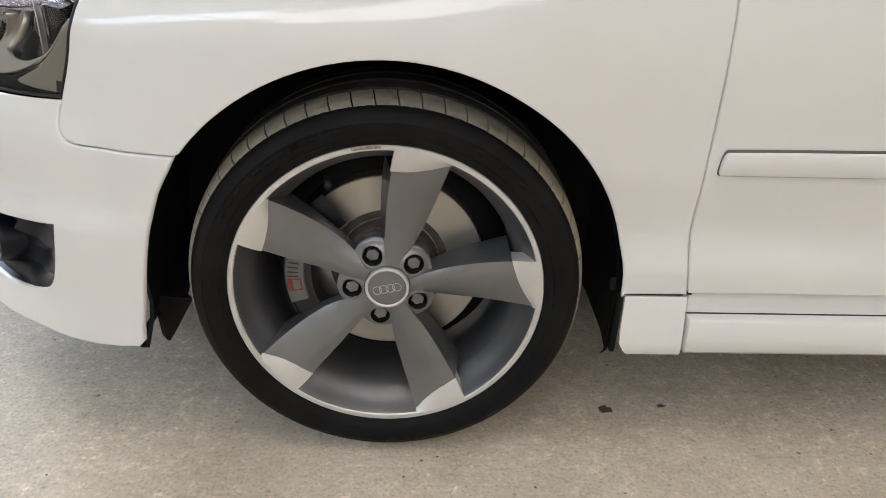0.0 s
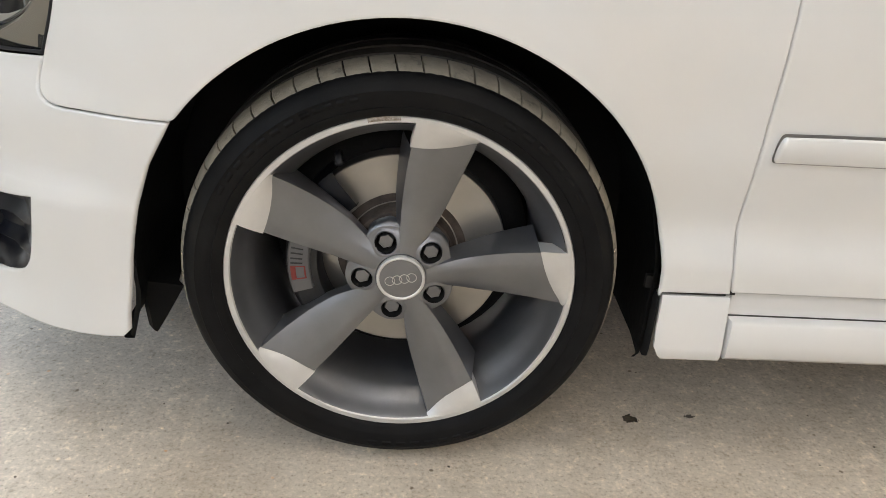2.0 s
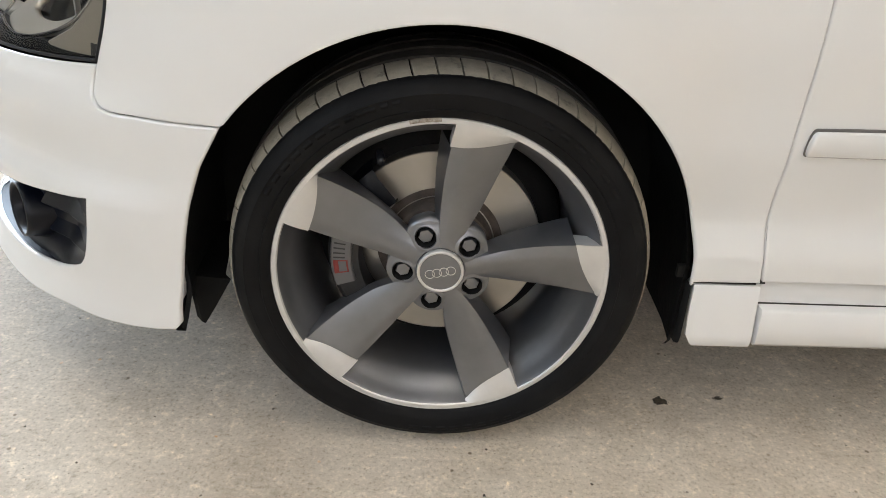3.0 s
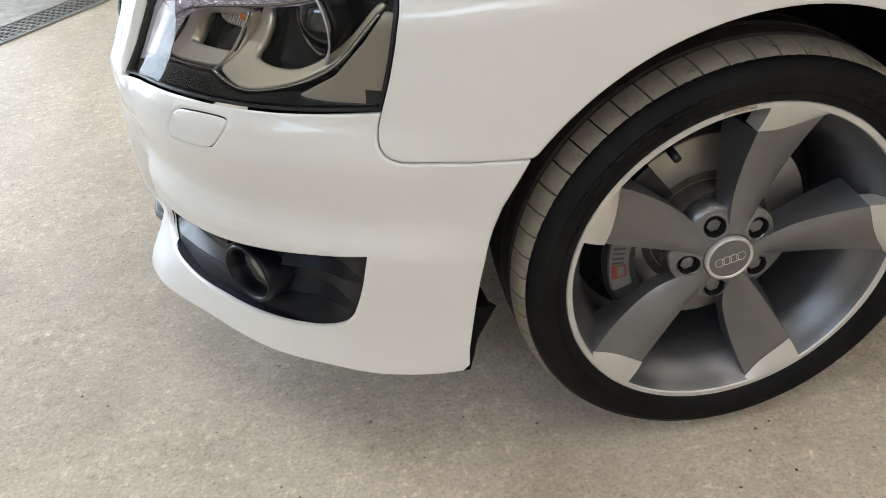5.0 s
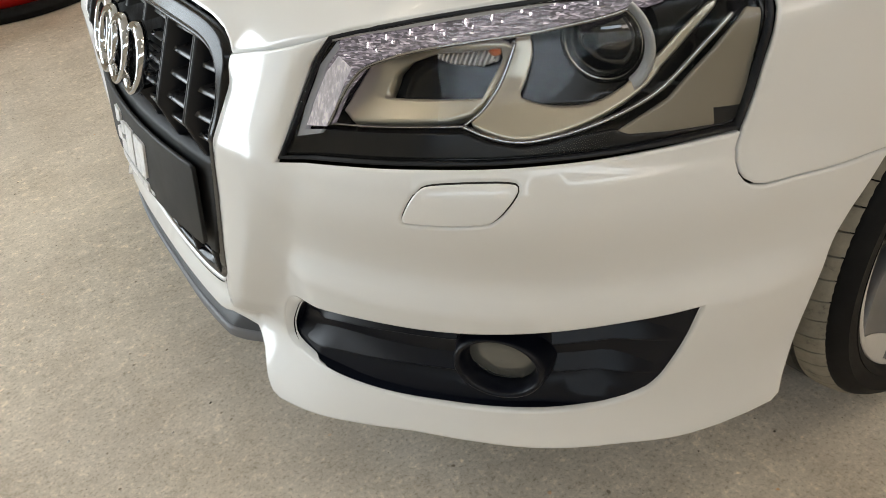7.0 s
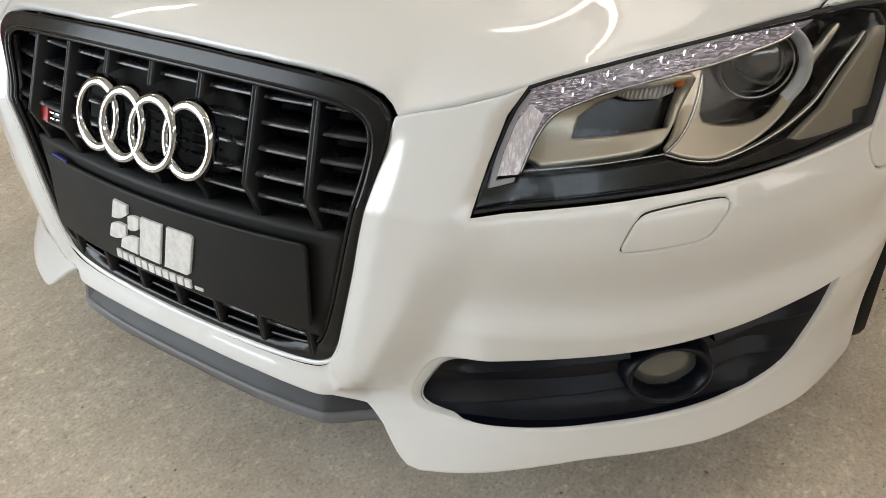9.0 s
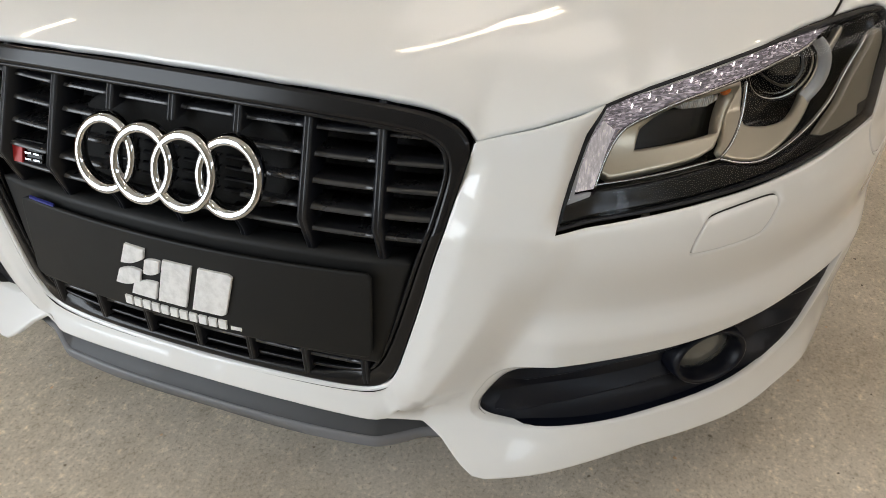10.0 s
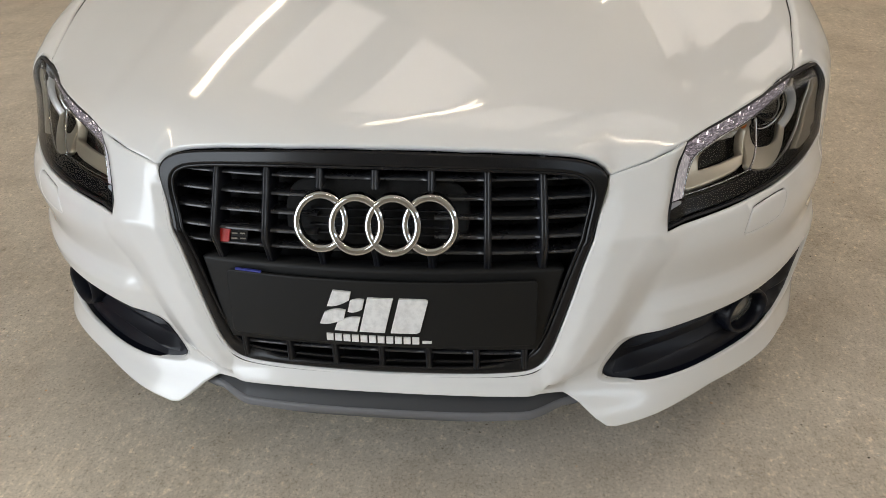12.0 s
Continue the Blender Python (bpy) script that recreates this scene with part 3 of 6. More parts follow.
# roof lining with holes for the translucent sheets
SHEETS = [(sx, sy) for sx in (1.6, 5.2) for sy in (-3.6, -2.2, -0.8, 0.6, 2.0, 3.4, 4.8)]
hole = lambda cx, cy, a, b: [(cx - a, cy - b), (cx + a, cy - b), (cx + a, cy + b), (cx - a, cy + b)]
def roof_map(a, b):
    a, b = np.asarray(a, float), np.asarray(b, float)
    c36, s36 = math.cos(radians(-36)), math.sin(radians(-36))
    return np.stack([a * c36 - b * s36, a * s36 + b * c36, np.full(a.shape, ROOF)], -1)
ceil = panel("ceiling", [(DOOR_X - 0.3, RY0 - 0.3), (RX1 + 0.3, RY0 - 0.3), (RX1 + 0.3, RY1 + 0.3), (DOOR_X - 0.3, RY1 + 0.3)],
             [hole(sx, sy, 0.75, 0.5) for sx, sy in SHEETS], roof_map, CEIL, None, step=0.8, depth=-0.12, roll=0.001, flip=True)
tagged(ceil, "pale roof lining with openings for translucent sheets", "ceiling", kind="structure")
bm = bmesh.new()
box(bm, ROOM @ pose((DOOR_X + RX1) / 2, (RY0 + RY1) / 2, ROOF + 0.30), RX1 - DOOR_X + 1, RY1 - RY0 + 1, 0.1)
tagged(part("roof", bm, STEEL, None, smooth=False), "grey profiled outer roof", "roof", kind="structure")
for sx, sy in SHEETS:
    bm = bmesh.new()
    box(bm, ROOM @ pose(sx, sy, ROOF + 0.10), 1.5, 1.0, 0.02)
    tagged(part("roof_light", bm, SKYLIGHT, None, smooth=False), "bright translucent roof sheet", "roof light", "roof lights", "structure")

def strip_light(cx, cy):
    top = empty("strip_light", "lit twin fluorescent strip light hung below the roof", "strip light", "strip lights")
    top.matrix_world = ROOM @ pose(cx, cy, 4.15)
    bm = bmesh.new()
    box(bm, pose(0, 0, 0.05), 1.6, 0.12, 0.06, 0.008)
    part("casing", bm, LABELWHITE, top)
    for s in (-0.035, 0.035):
        V, F = tube([(-0.76, s, 0), (-0.4, s, 0), (0, s, 0), (0.4, s, 0), (0.76, s, 0)], 0.013, 10)
        mesh_object("fluorescent_tube", V, F, TUBE, top)
    for s in (-0.6, 0.6):
        V, F = tube([(s, 0, 0.08), (s, 0, 0.45)], 0.004, 6)
        mesh_object("hanger", V, F, STEEL, top)
for cx, cy in ((0.95, 4.0), (0.95, 1.15), (0.95, -1.7), (4.4, 4.0), (4.4, 1.15), (4.4, -1.7), (7.4, 1.15), (-2.6, 4.0), (-2.6, -1.7)):
    strip_light(cx, cy)

# brushed apron outside the door and the drain grating along its threshold
bm = bmesh.new()
box(bm, ROOM @ pose((DOOR_X - 4.0 - 2.63) / 2, 1.0, 0.003), DOOR_X - 4.0 + 2.63, 9.0, 0.004)
bmesh.ops.recalc_face_normals(bm, faces=bm.faces)
tagged(part("pavement", bm, APRON, None, smooth=False), "rough brushed concrete apron outside the door", "pavement", kind="structure")
def drain():
    top = empty("drain_grating", "grey mesh drain grating set along the door threshold", "drain grating")
    bm = bmesh.new()
    for x in (-2.425, -2.615):
        box(bm, ROOM @ pose(x, 1.2, 0.004), 0.012, 4.6, 0.010, 0.002)
    part("frame", bm, STEEL, top)
    bm = bmesh.new()
    for x in (-2.455, -2.487, -2.520, -2.553, -2.585):
        box(bm, ROOM @ pose(x, 1.2, 0.003), 0.006, 4.6, 0.007)
    V, F = [], []
    for i in range(138):
        y = -1.08 + i * 0.0332
        o = len(V)
        V += [tuple(ROOM @ Vector((x, yy, z))) for z in (0.0005, 0.0065) for x, yy in ((-2.61, y - 0.003), (-2.43, y - 0.003), (-2.43, y + 0.003), (-2.61, y + 0.003))]
        F += [(o + 4, o + 5, o + 6, o + 7), (o, o + 1, o + 5, o + 4), (o + 2, o + 3, o + 7, o + 6), (o + 1, o + 2, o + 6, o + 5), (o + 3, o, o + 4, o + 7)]
    part("long_bar", bm, STEEL, top)
    tagged(mesh_object("cross_bar", V, F, STEEL, top, "thin grey cross bars", smooth=False), "thin grey cross bars", kind="stuff")
    bm = bmesh.new()
    box(bm, ROOM @ pose(-2.52, 1.2, 0.0010), 0.18, 4.58, 0.0012)
    part("channel", bm, LINER, top, "dark channel under the bars", smooth=False)
drain()

# plaster pier at the edge of the bay
bm = bmesh.new()
box(bm, pose(-1.62, 2.72, ROOF / 2, 0, 0, -14), 0.9, 0.62, ROOF, 0.03)
tagged(part("pier", bm, PILLAR, None), "rough cream plastered pier on the concrete floor", "pier", kind="structure")

# ---------------------------------------------------------------- the car
car = empty("car", "white hot hatch with black grille and titanium five-arm alloy wheels", "car")

GRILLE = [(0.0, 0.6885), (0.15, 0.6870), (0.30, 0.6795), (0.366, 0.668), (0.390, 0.643), (0.379, 0.608), (0.370, 0.582), (0.358, 0.545), (0.345, 0.503), (0.333, 0.455), (0.321, 0.413), (0.309, 0.372), (0.296, 0.328), (0.276, 0.297), (0.242, 0.286), (0.12, 0.283), (0.0, 0.281)]
def lamp_edge(p, z):
    """Distance outwards from the headlamp's inner edge."""
    return np.abs(np.asarray(p, float)) - np.interp(z, [0.540, 0.552, 0.602, 0.649, 0.6758], [0.478, 0.482, 0.499, 0.519, 0.542])
def lamp_sink(p, z):
    """The headlamp's inner end lies sunk behind the bumper's edge."""
    return 0.006 * (0.35 + 0.65 * sstep(0.560, 0.600, z)) * (1 - sstep(0.0, 0.20, lamp_edge(p, z))) * (1 - 0.8 * sstep(0.630, 0.672, z))
def chamfer(p, z):
    """The bumper's edge slopes down to the sunken end of the headlamp."""
    e = lamp_edge(p, z)
    return 0.006 * knee((e + 0.014) / 0.012) * (1 - sstep(0.004, 0.05, e)) * sstep(0.545, 0.580, z) * (1 - 0.8 * sstep(0.630, 0.672, z))
def nose_skin(p, z):
    """The bumper rolls inwards round the grille."""
    p, z = np.broadcast_arrays(np.asarray(p, float), np.asarray(z, float))
    e = np.abs(p) - np.interp(z, [0.297, 0.328, 0.372, 0.413, 0.455, 0.503, 0.545, 0.582, 0.608, 0.640], [0.276, 0.296, 0.309, 0.321, 0.333, 0.345, 0.358, 0.370, 0.379, 0.389])
    d = 0.283 - z
    e = np.hypot(np.maximum(e, 0), np.maximum(d, 0)) + np.minimum(np.maximum(e, d), 0)
    return skin(p, z, -0.012 * (1 - sstep(-0.004, 0.030, e)) * (1 - sstep(0.605, 0.640, z)) - chamfer(p, z))
def both(half):
    return list(half) + [(-a, b) for a, b in half[::-1] if a > 1e-6]
grille_open = rounded(both(GRILLE), 2)

HEAD = [(0.485, 0.5545), (0.58, 0.562), (0.675, 0.567), (0.75, 0.569), (0.836, 0.5720), (0.914, 0.5765), (0.9755, 0.5812), (0.988, 0.617),
        (0.9985, 0.656), (1.0050, 0.688), (1.0050, 0.7075), (0.997, 0.7115), (0.972, 0.7120), (0.928, 0.7097), (0.880, 0.7082), (0.778, 0.7042), (0.72, 0.7005), (0.66, 0.6940),
        (0.602, 0.6850), (0.543, 0.6755), (0.522, 0.649), (0.501, 0.602)]
FOG = [(0.418, 0.296), (0.438, 0.3245), (0.470, 0.3415), (0.508, 0.354), (0.578, 0.362), (0.692, 0.368), (0.762, 0.374), (0.826, 0.380), (0.886, 0.387), (0.944, 0.395),
       (0.934, 0.352), (0.920, 0.312), (0.904, 0.278), (0.880, 0.2585), (0.840, 0.2470), (0.790, 0.2418), (0.732, 0.2395), (0.66, 0.2375), (0.585, 0.2350), (0.518, 0.2350), (0.452, 0.2390), (0.402, 0.2465), (0.401, 0.266)]
fog_open = rounded(FOG, 2, keep=(9,))
# the opening in the bumper is wider at its inner end, where a painted flange slopes down to the insert
FOG_OUT = [(0.403, 0.304), (0.424, 0.3330), (0.458, 0.3470)] + FOG[3:-3] + [(0.450, 0.2377), (0.392, 0.2435), (0.387, 0.267)]
fog_hole = rounded(FOG_OUT, 2, keep=(9,))

# bumper: one skin round the whole nose
bumper_half = ([(0.390, 0.6425), (0.46, 0.6580), (0.5420, 0.6758), (0.519, 0.649), (0.499, 0.602), (0.482, 0.552)]
               + [(a, c - 0.003) for a, c in HEAD[1:7]]
               + [(0.9712, 0.5640), (0.9702, 0.5510), (0.9722, 0.5400), (0.9775, 0.5318), (0.9855, 0.5258), (0.9980, 0.5222), (1.013, 0.5212), (1.06, 0.5203), (1.107, 0.5195), (1.146, 0.5195),
                  (1.1365, 0.5014), (1.1255, 0.4817), (1.1130, 0.4593), (1.1010, 0.4292), (1.0945, 0.4090), (1.0880, 0.3807), (1.0820, 0.3552), (1.0745, 0.3185), (1.0695, 0.2890), (1.0610, 0.2372), (1.0595, 0.2100), (1.0500, 0.1990),
                  (1.020, 0.193), (0.982, 0.190), (0.90, 0.192), (0.80, 0.196), (0.70, 0.198), (0.61, 0.197), (0.53, 0.191), (0.446, 0.1825), (0.411, 0.1785), (0.395, 0.1820),
                  (0.380, 0.194), (0.353, 0.219), (0.325, 0.236), (0.28, 0.246), (0.15, 0.248)])
# the skin is closed over the grille's top edge by the bonnet, so the grille opening is a notch in its outline
right_grille = [(a, b) for a, b in GRILLE[4:]]
def smooth_line(q, rounds=2):
    q = [np.array(v, float) for v in q]
    for _ in range(rounds):
        a = [q[0]]
        for i in range(len(q) - 1):
            a += [q[i] * 0.75 + q[i + 1] * 0.25, q[i] * 0.25 + q[i + 1] * 0.75]
        q = a + [q[-1]]
    return [tuple(v) for v in q]
notch = smooth_line(right_grille)                       # from the grille's upper corner down to its middle
left_half = notch[::-1] + [(0.3925, 0.6455), (0.425, 0.6520)] + bumper_half[1:] + [(0.0, 0.248)]
full = left_half + [(-a, b) for a, b in left_half[::-1] if a > 1e-6]
washer = rounded([(0.639, 0.5125), (0.658, 0.546), (0.674, 0.552), (0.756, 0.5555), (0.764, 0.549), (0.742, 0.522), (0.727, 0.5125), (0.648, 0.5085)], 2)
flip_x = lambda q: [(-a, b) for a, b in q]
bumper = panel("front_bumper", full, [inset(orient(fog_hole), 0.0012), flip_x(inset(orient(fog_hole), 0.0012)), inset(orient(washer), -0.0018), flip_x(inset(orient(washer), -0.0018))],
               nose_skin, PAINT, car, "glossy white front bumper skin", step=0.013, depth=0.010)
for q in (washer, flip_x(washer)):
    panel("washer_cap", q, [], skin, PAINT, car, "white headlamp washer cover flush with the bumper", step=0.012, depth=0.006, roll=0.0012)
for sgn in (1, -1):
    q = inset(orient(washer), -0.004)
    panel("washer_seam", [(sgn * a, b) for a, b in q], [], skin_at(-0.0045), SEAM, car, "dark gap round the washer cover", step=0.02, depth=0.003, roll=0.0005)

# wings
AX, AZ, AR = -0.004, 0.3065, 0.3530
def girth(x):
    return float(np.interp(x, -TU, TP)) if x <= 0 else PA + x
arch = [(girth(AX + AR * math.cos(t) + 0.005 * (1 - float(sstep(-0.03, 0.55, t))) + 0.007 * (1 - float(sstep(0.3, 1.5, t)))), AZ + AR * math.sin(t) + 0.003 * max(math.sin(t), 0) ** 4) for t in np.linspace(math.pi - 0.668, -0.03, 48)]
def wing_top(p):
    w, u, _, _ = plan(p)
    zt = float(hood_z(u, w - 0.12) + 0.006)
    full_z = 0.66 + 0.972 * (zt - 0.66) - 0.003 * (1 - float(sstep(1.0, 1.2, p)))
    k = float(sstep(1.00, 1.08, p))
    return float(np.interp(p, [0.930, 0.9385, 0.950, 0.9625, 0.980, 0.997, 1.018, 1.054, 1.09], [0.7128, 0.7150, 0.7188, 0.7227, 0.7281, 0.7327, 0.7379, 0.7460, 0.7544])) * (1 - k) + full_z * k
top_line = [(q, wing_top(q)) for q in np.linspace(0.930, PA + 0.4480, 46)]
wing_outline = ([(1.1485, 0.5225), (1.107, 0.5222), (1.06, 0.5230), (1.013, 0.5239), (0.9988, 0.5248), (0.9869, 0.5282), (0.9796, 0.5336), (0.9748, 0.5410), (0.9728, 0.5515), (0.9738, 0.5640), (0.9785, 0.580), (0.991, 0.6165), (1.0017, 0.6555), (1.0083, 0.688), (1.0085, 0.7105), (1.000, 0.7148), (0.972, 0.7152), (0.940, 0.7132), (0.930, 0.7127)]
                + top_line[1:] + [(PA + 0.4500, 0.70), (PA + 0.4513, 0.62), (PA + 0.4528, 0.55), (PA + 0.4533, 0.48), (PA + 0.4538, 0.41), (PA + 0.4553, 0.36), (PA + 0.4583, 0.325), (PA + 0.4615, 0.3025), (PA + 0.364, 0.3015)]
                + arch[::-1])
wing = panel("wing", wing_outline, [], skin, PAINT, car, "white front wing with a rolled wheel arch", step=0.013, depth=0.007)
mirrored(wing, car)

# bonnet, cut to the wings and the headlamps
edge = [tuple(skin(q, z)[:2]) for q, z in top_line]
front_edge = [tuple(skin(a, b)[:2]) for a, b in [(0.0, 0.6925), (0.08, 0.6920), (0.15, 0.6905), (0.23, 0.6875), (0.30, 0.6830), (0.345, 0.6765), (0.372, 0.6680), (0.385, 0.6585), (0.394, 0.6475), (0.46, 0.6615), (0.543, 0.6790), (0.602, 0.6885), (0.66, 0.6975), (0.72, 0.7040), (0.778, 0.7077), (0.862, 0.7112), (0.900, 0.7121)]]
side_edge = [(x - 0.001, y + 0.0035) for x, y in edge]
left_bonnet = front_edge + side_edge
bonnet_outline = left_bonnet + [(0.45, -0.3), (0.47, 0.0)] + [(x, -y) for x, y in left_bonnet[::-1] if abs(y) > 1e-6]
lead = [skin(a, b) for a, b in [(0.0, 0.6925), (0.15, 0.6905), (0.30, 0.6830), (0.345, 0.6765), (0.372, 0.6680), (0.385, 0.6585), (0.394, 0.6475), (0.42, 0.6525), (0.46, 0.6615), (0.50, 0.670), (0.543, 0.6790), (0.602, 0.6885), (0.66, 0.6975), (0.72, 0.7040), (0.778, 0.7077), (0.862, 0.7112), (0.905, 0.7122)]]
LY, LXX, LC = ([-float(v[1]) for v in lead], [float(v[0]) for v in lead], [float(v[2] - hood_z(-v[0], v[1])) for v in lead])
def bonnet_skin(x, y):
    X = hood_skin(x, y)
    X[..., 2] += np.interp(np.abs(X[..., 1]), LY, LC) * np.exp(-np.clip(X[..., 0] - np.interp(np.abs(X[..., 1]), LY, LXX), 0, None) / 0.035)
    return X
panel("bonnet", bonnet_outline, [], bonnet_skin, PAINT, car, "glossy white bonnet with a soft crease", step=0.02, depth=0.014, flip=False)

# doors, sills
def door_panel():
    o = [(PA + 0.4645, 0.3050), (PA + 0.4610, 0.325), (PA + 0.4580, 0.36), (PA + 0.4565, 0.41), (PA + 0.4560, 0.48), (PA + 0.4555, 0.55), (PA + 0.454, 0.62)]
    zt = wing_top(PA + 0.448)
    o += [(PA + 0.4525, 0.70), (PA + 0.4505, zt), (PA + 1.0, zt + 0.015), (PA + 1.52, zt + 0.02), (PA + 1.50, 0.70), (PA + 1.47, 0.5), (PA + 1.45, 0.3050)]
    return panel("door", o, [], door_skin, PAINT, car, "white door with a body-coloured rubbing strip", step=0.022, depth=0.016)
def door_skin(p, z):
    p, z = np.asarray(p, float), np.asarray(z, float)
    X = P(np.minimum(p, PA + 0.5), np.minimum(z, 0.80))
    X[..., 0] = p - PA
    X[..., 2] = z
    return X
door = door_panel()
door2 = mirrored(door, car)
strip = rounded([(PA + 0.470, 0.5035), (PA + 0.474, 0.536), (PA + 0.482, 0.5400), (PA + 1.38, 0.548), (PA + 1.38, 0.508), (PA + 0.475, 0.5000)], 2)
s1 = panel("rubbing_strip", strip, [], lambda p, z: door_skin(p, z) + np.stack([0 * z, -0.010 - 0.004 * np.cos((z - 0.524) * 90), 0 * z], -1), PAINT, door, "white rubbing strip stuck on the door", step=0.02, depth=0.014, roll=0.002)
mirrored(s1, door2)
# grey sheet under the strip draws the shade of its edge gap
s2 = panel("strip_seam", inset(orient(strip), -0.0012), [], lambda p, z: door_skin(p, z) + np.stack([0 * z, -0.0035 + 0 * z, 0 * z], -1), STRIP_GAP, door, "grey sheet drawn as the shaded gap round the rubbing strip", step=0.03, depth=0.003, roll=0.0005)
mirrored(s2, door2)

def sill(sgn):
    """Rocker: upper return, then the skirt with a rounded lower edge; first piece belongs to the wing, the second runs back."""
    prof_front = [(-0.812, 0.3045), (-0.8265, 0.303), (-0.829, 0.298), (-0.836, 0.255), (-0.842, 0.225), (-0.842, 0.211), (-0.838, 0.2035), (-0.80, 0.200), (-0.70, 0.205)]
    prof_back = [(-0.800, 0.3085), (-0.8130, 0.3075), (-0.8150, 0.303), (-0.8175, 0.283), (-0.8175, 0.274), (-0.8195, 0.2715), (-0.836, 0.2705), (-0.8405, 0.266), (-0.844, 0.235), (-0.8435, 0.215), (-0.838, 0.207), (-0.80, 0.203), (-0.70, 0.207)]
    out = []
    for name, prof, xs, label in (("side_skirt_end", prof_front, [0.366, 0.3665, 0.369, 0.392, 0.415, 0.4640, 0.4655], "white skirt end behind the wheel arch"),
                                  ("side_skirt", prof_back, [0.4690, 0.4705, 0.484, 0.7, 1.0, 1.4, 1.8, 2.16], "white side skirt below the door")):
        V, F = [], []
        k = len(prof)
        m = len(xs)
        for i, x in enumerate(xs):
            rnd = 0.004 if i in (0, m - 1) else 0.0
            for y, z in [(yy - 0.008, zz - 0.0065) for yy, zz in prof]:
                bow = -0.004 * (0.29 - z) / 0.08 + 0.014 * max(0.0, (0.228 - z) / 0.028) ** 2 if i < 3 and name == "side_skirt_end" else 0
                V.append((x + bow, sgn * -(y + rnd), z + (rnd if z < 0.21 else 0)))
        for i in range(m - 1):
            for q in range(k - 1):
                f = (i * k + q, (i + 1) * k + q, (i + 1) * k + q + 1, i * k + q + 1)
                F.append(f if sgn > 0 else f[::-1])
        cap0, cap1 = tuple(range(k)), tuple((m - 1) * k + q for q in range(k))[::-1]
        F += [cap0, cap1] if sgn > 0 else [cap0[::-1], cap1[::-1]]
        out.append(mesh_object(name, V, F, PAINT, car, label, sharp=50))
    return out
sill(-1), sill(1)
# dark shut lines behind the panel gaps
for sgn in (1, -1):
    bm = bmesh.new()
    box(bm, pose(0.462, sgn * -0.800, 0.250), 0.03, 0.01, 0.10)
    box(bm, pose(1.2, sgn * -0.80, 0.300), 1.7, 0.008, 0.02)
    box(bm, pose(1.30, sgn * -0.8265, 0.3025), 1.68, 0.004, 0.0022)
    box(bm, pose(1.30, sgn * -0.8285, 0.2645), 1.68, 0.004, 0.0020)
    box(bm, pose(0.410, sgn * -0.8305, 0.2998), 0.094, 0.006, 0.0020)
    part("shut_line", bm, SEAM, car, "dark skirt shut line")
    panel("shut_line", [(sgn * (PA + a), z) for a, z in ((0.446, 0.295), (0.475, 0.295), (0.470, 0.36), (0.468, 0.55), (0.465, 0.70), (0.462, 0.80), (0.438, 0.80), (0.440, 0.70), (0.442, 0.55), (0.443, 0.36))], [], skin_at(-0.012), SEAM, car, "dark door shut line", step=0.025, depth=0.004, roll=0.001)
panel("wing_seam", [(0.955, 0.500), (1.132, 0.505), (1.136, 0.545), (0.99, 0.55), (0.99, 0.60), (0.955, 0.60)], [], skin_at(-0.013), SEAM, car, "dark gap between bumper and wing", step=0.03, depth=0.004, roll=0.001)
panel("wing_seam", flip_x([(0.955, 0.500), (1.132, 0.505), (1.136, 0.545), (0.99, 0.55), (0.99, 0.60), (0.955, 0.60)]), [], skin_at(-0.013), SEAM, car, "dark gap between bumper and wing", step=0.03, depth=0.004, roll=0.001)
for sgn in (1, -1):
    V, F = tube([(x, sgn * (y + 0.001), skin(q, z)[2] - 0.012) for (x, y), (q, z) in zip(edge, top_line)], 0.007, 6)
    mesh_object("bonnet_seam", V, F, SEAM, car, "dark gap between bonnet and wing")
    q = [(0.405, 0.6515), (0.46, 0.6600), (0.541, 0.677)]
    V, F = tube([tuple(skin(sgn * -a, b, -0.012)) for a, b in q], 0.003, 6)
    mesh_object("bonnet_seam", V, F, SEAM, car, "dark gap between bonnet and bumper")

# ---------------------------------------------------------------- grille
grille_in = rounded(both([(0.0, 0.665), (0.15, 0.6645), (0.28, 0.6595), (0.346, 0.651), (0.367, 0.624), (0.352, 0.565), (0.327, 0.492), (0.304, 0.412), (0.281, 0.345), (0.260, 0.314), (0.226, 0.303), (0.12, 0.299), (0.0, 0.297)]), 2)
def grille_skin(p, z):
    """The surround dishes inwards along its sides and foot."""
    p, z = np.broadcast_arrays(np.asarray(p, float), np.asarray(z, float))
    hw = np.interp(z, [0.300, 0.318, 0.345, 0.412, 0.492, 0.565, 0.615, 0.643], [0.226, 0.260, 0.281, 0.304, 0.327, 0.352, 0.366, 0.356])
    foot = sstep(0.292, 0.304, z) * (1 - sstep(0.304, 0.33, z)) * (1 - sstep(0.0, 0.05, np.abs(p) - hw))
    return skin(p, z, -0.013 - 0.006 * foot + 0.017 * sstep(0.555, 0.655, z))
grille = panel("grille", inset(orient(grille_open), 0.0015), [grille_in],
               grille_skin, GLOSS, car, "gloss black single-frame grille surround", step=0.012, depth=0.022, roll=0.0022)
V, F = tube([tuple(grille_skin(np.array(a), np.array(c)) + np.array((0.007, 0.0, 0.0))) for a, c in resample(inset(orient(grille_in), 0.005), 0.012)], 0.0035, 8, True)
mesh_object("inner_rim", V, F, GLOSS, grille, "thin gloss black inner rim")
half_w = lambda z: float(np.interp(z, [0.300, 0.318, 0.345, 0.412, 0.492, 0.565, 0.615, 0.643], [0.226, 0.260, 0.281, 0.304, 0.327, 0.352, 0.366, 0.356]))
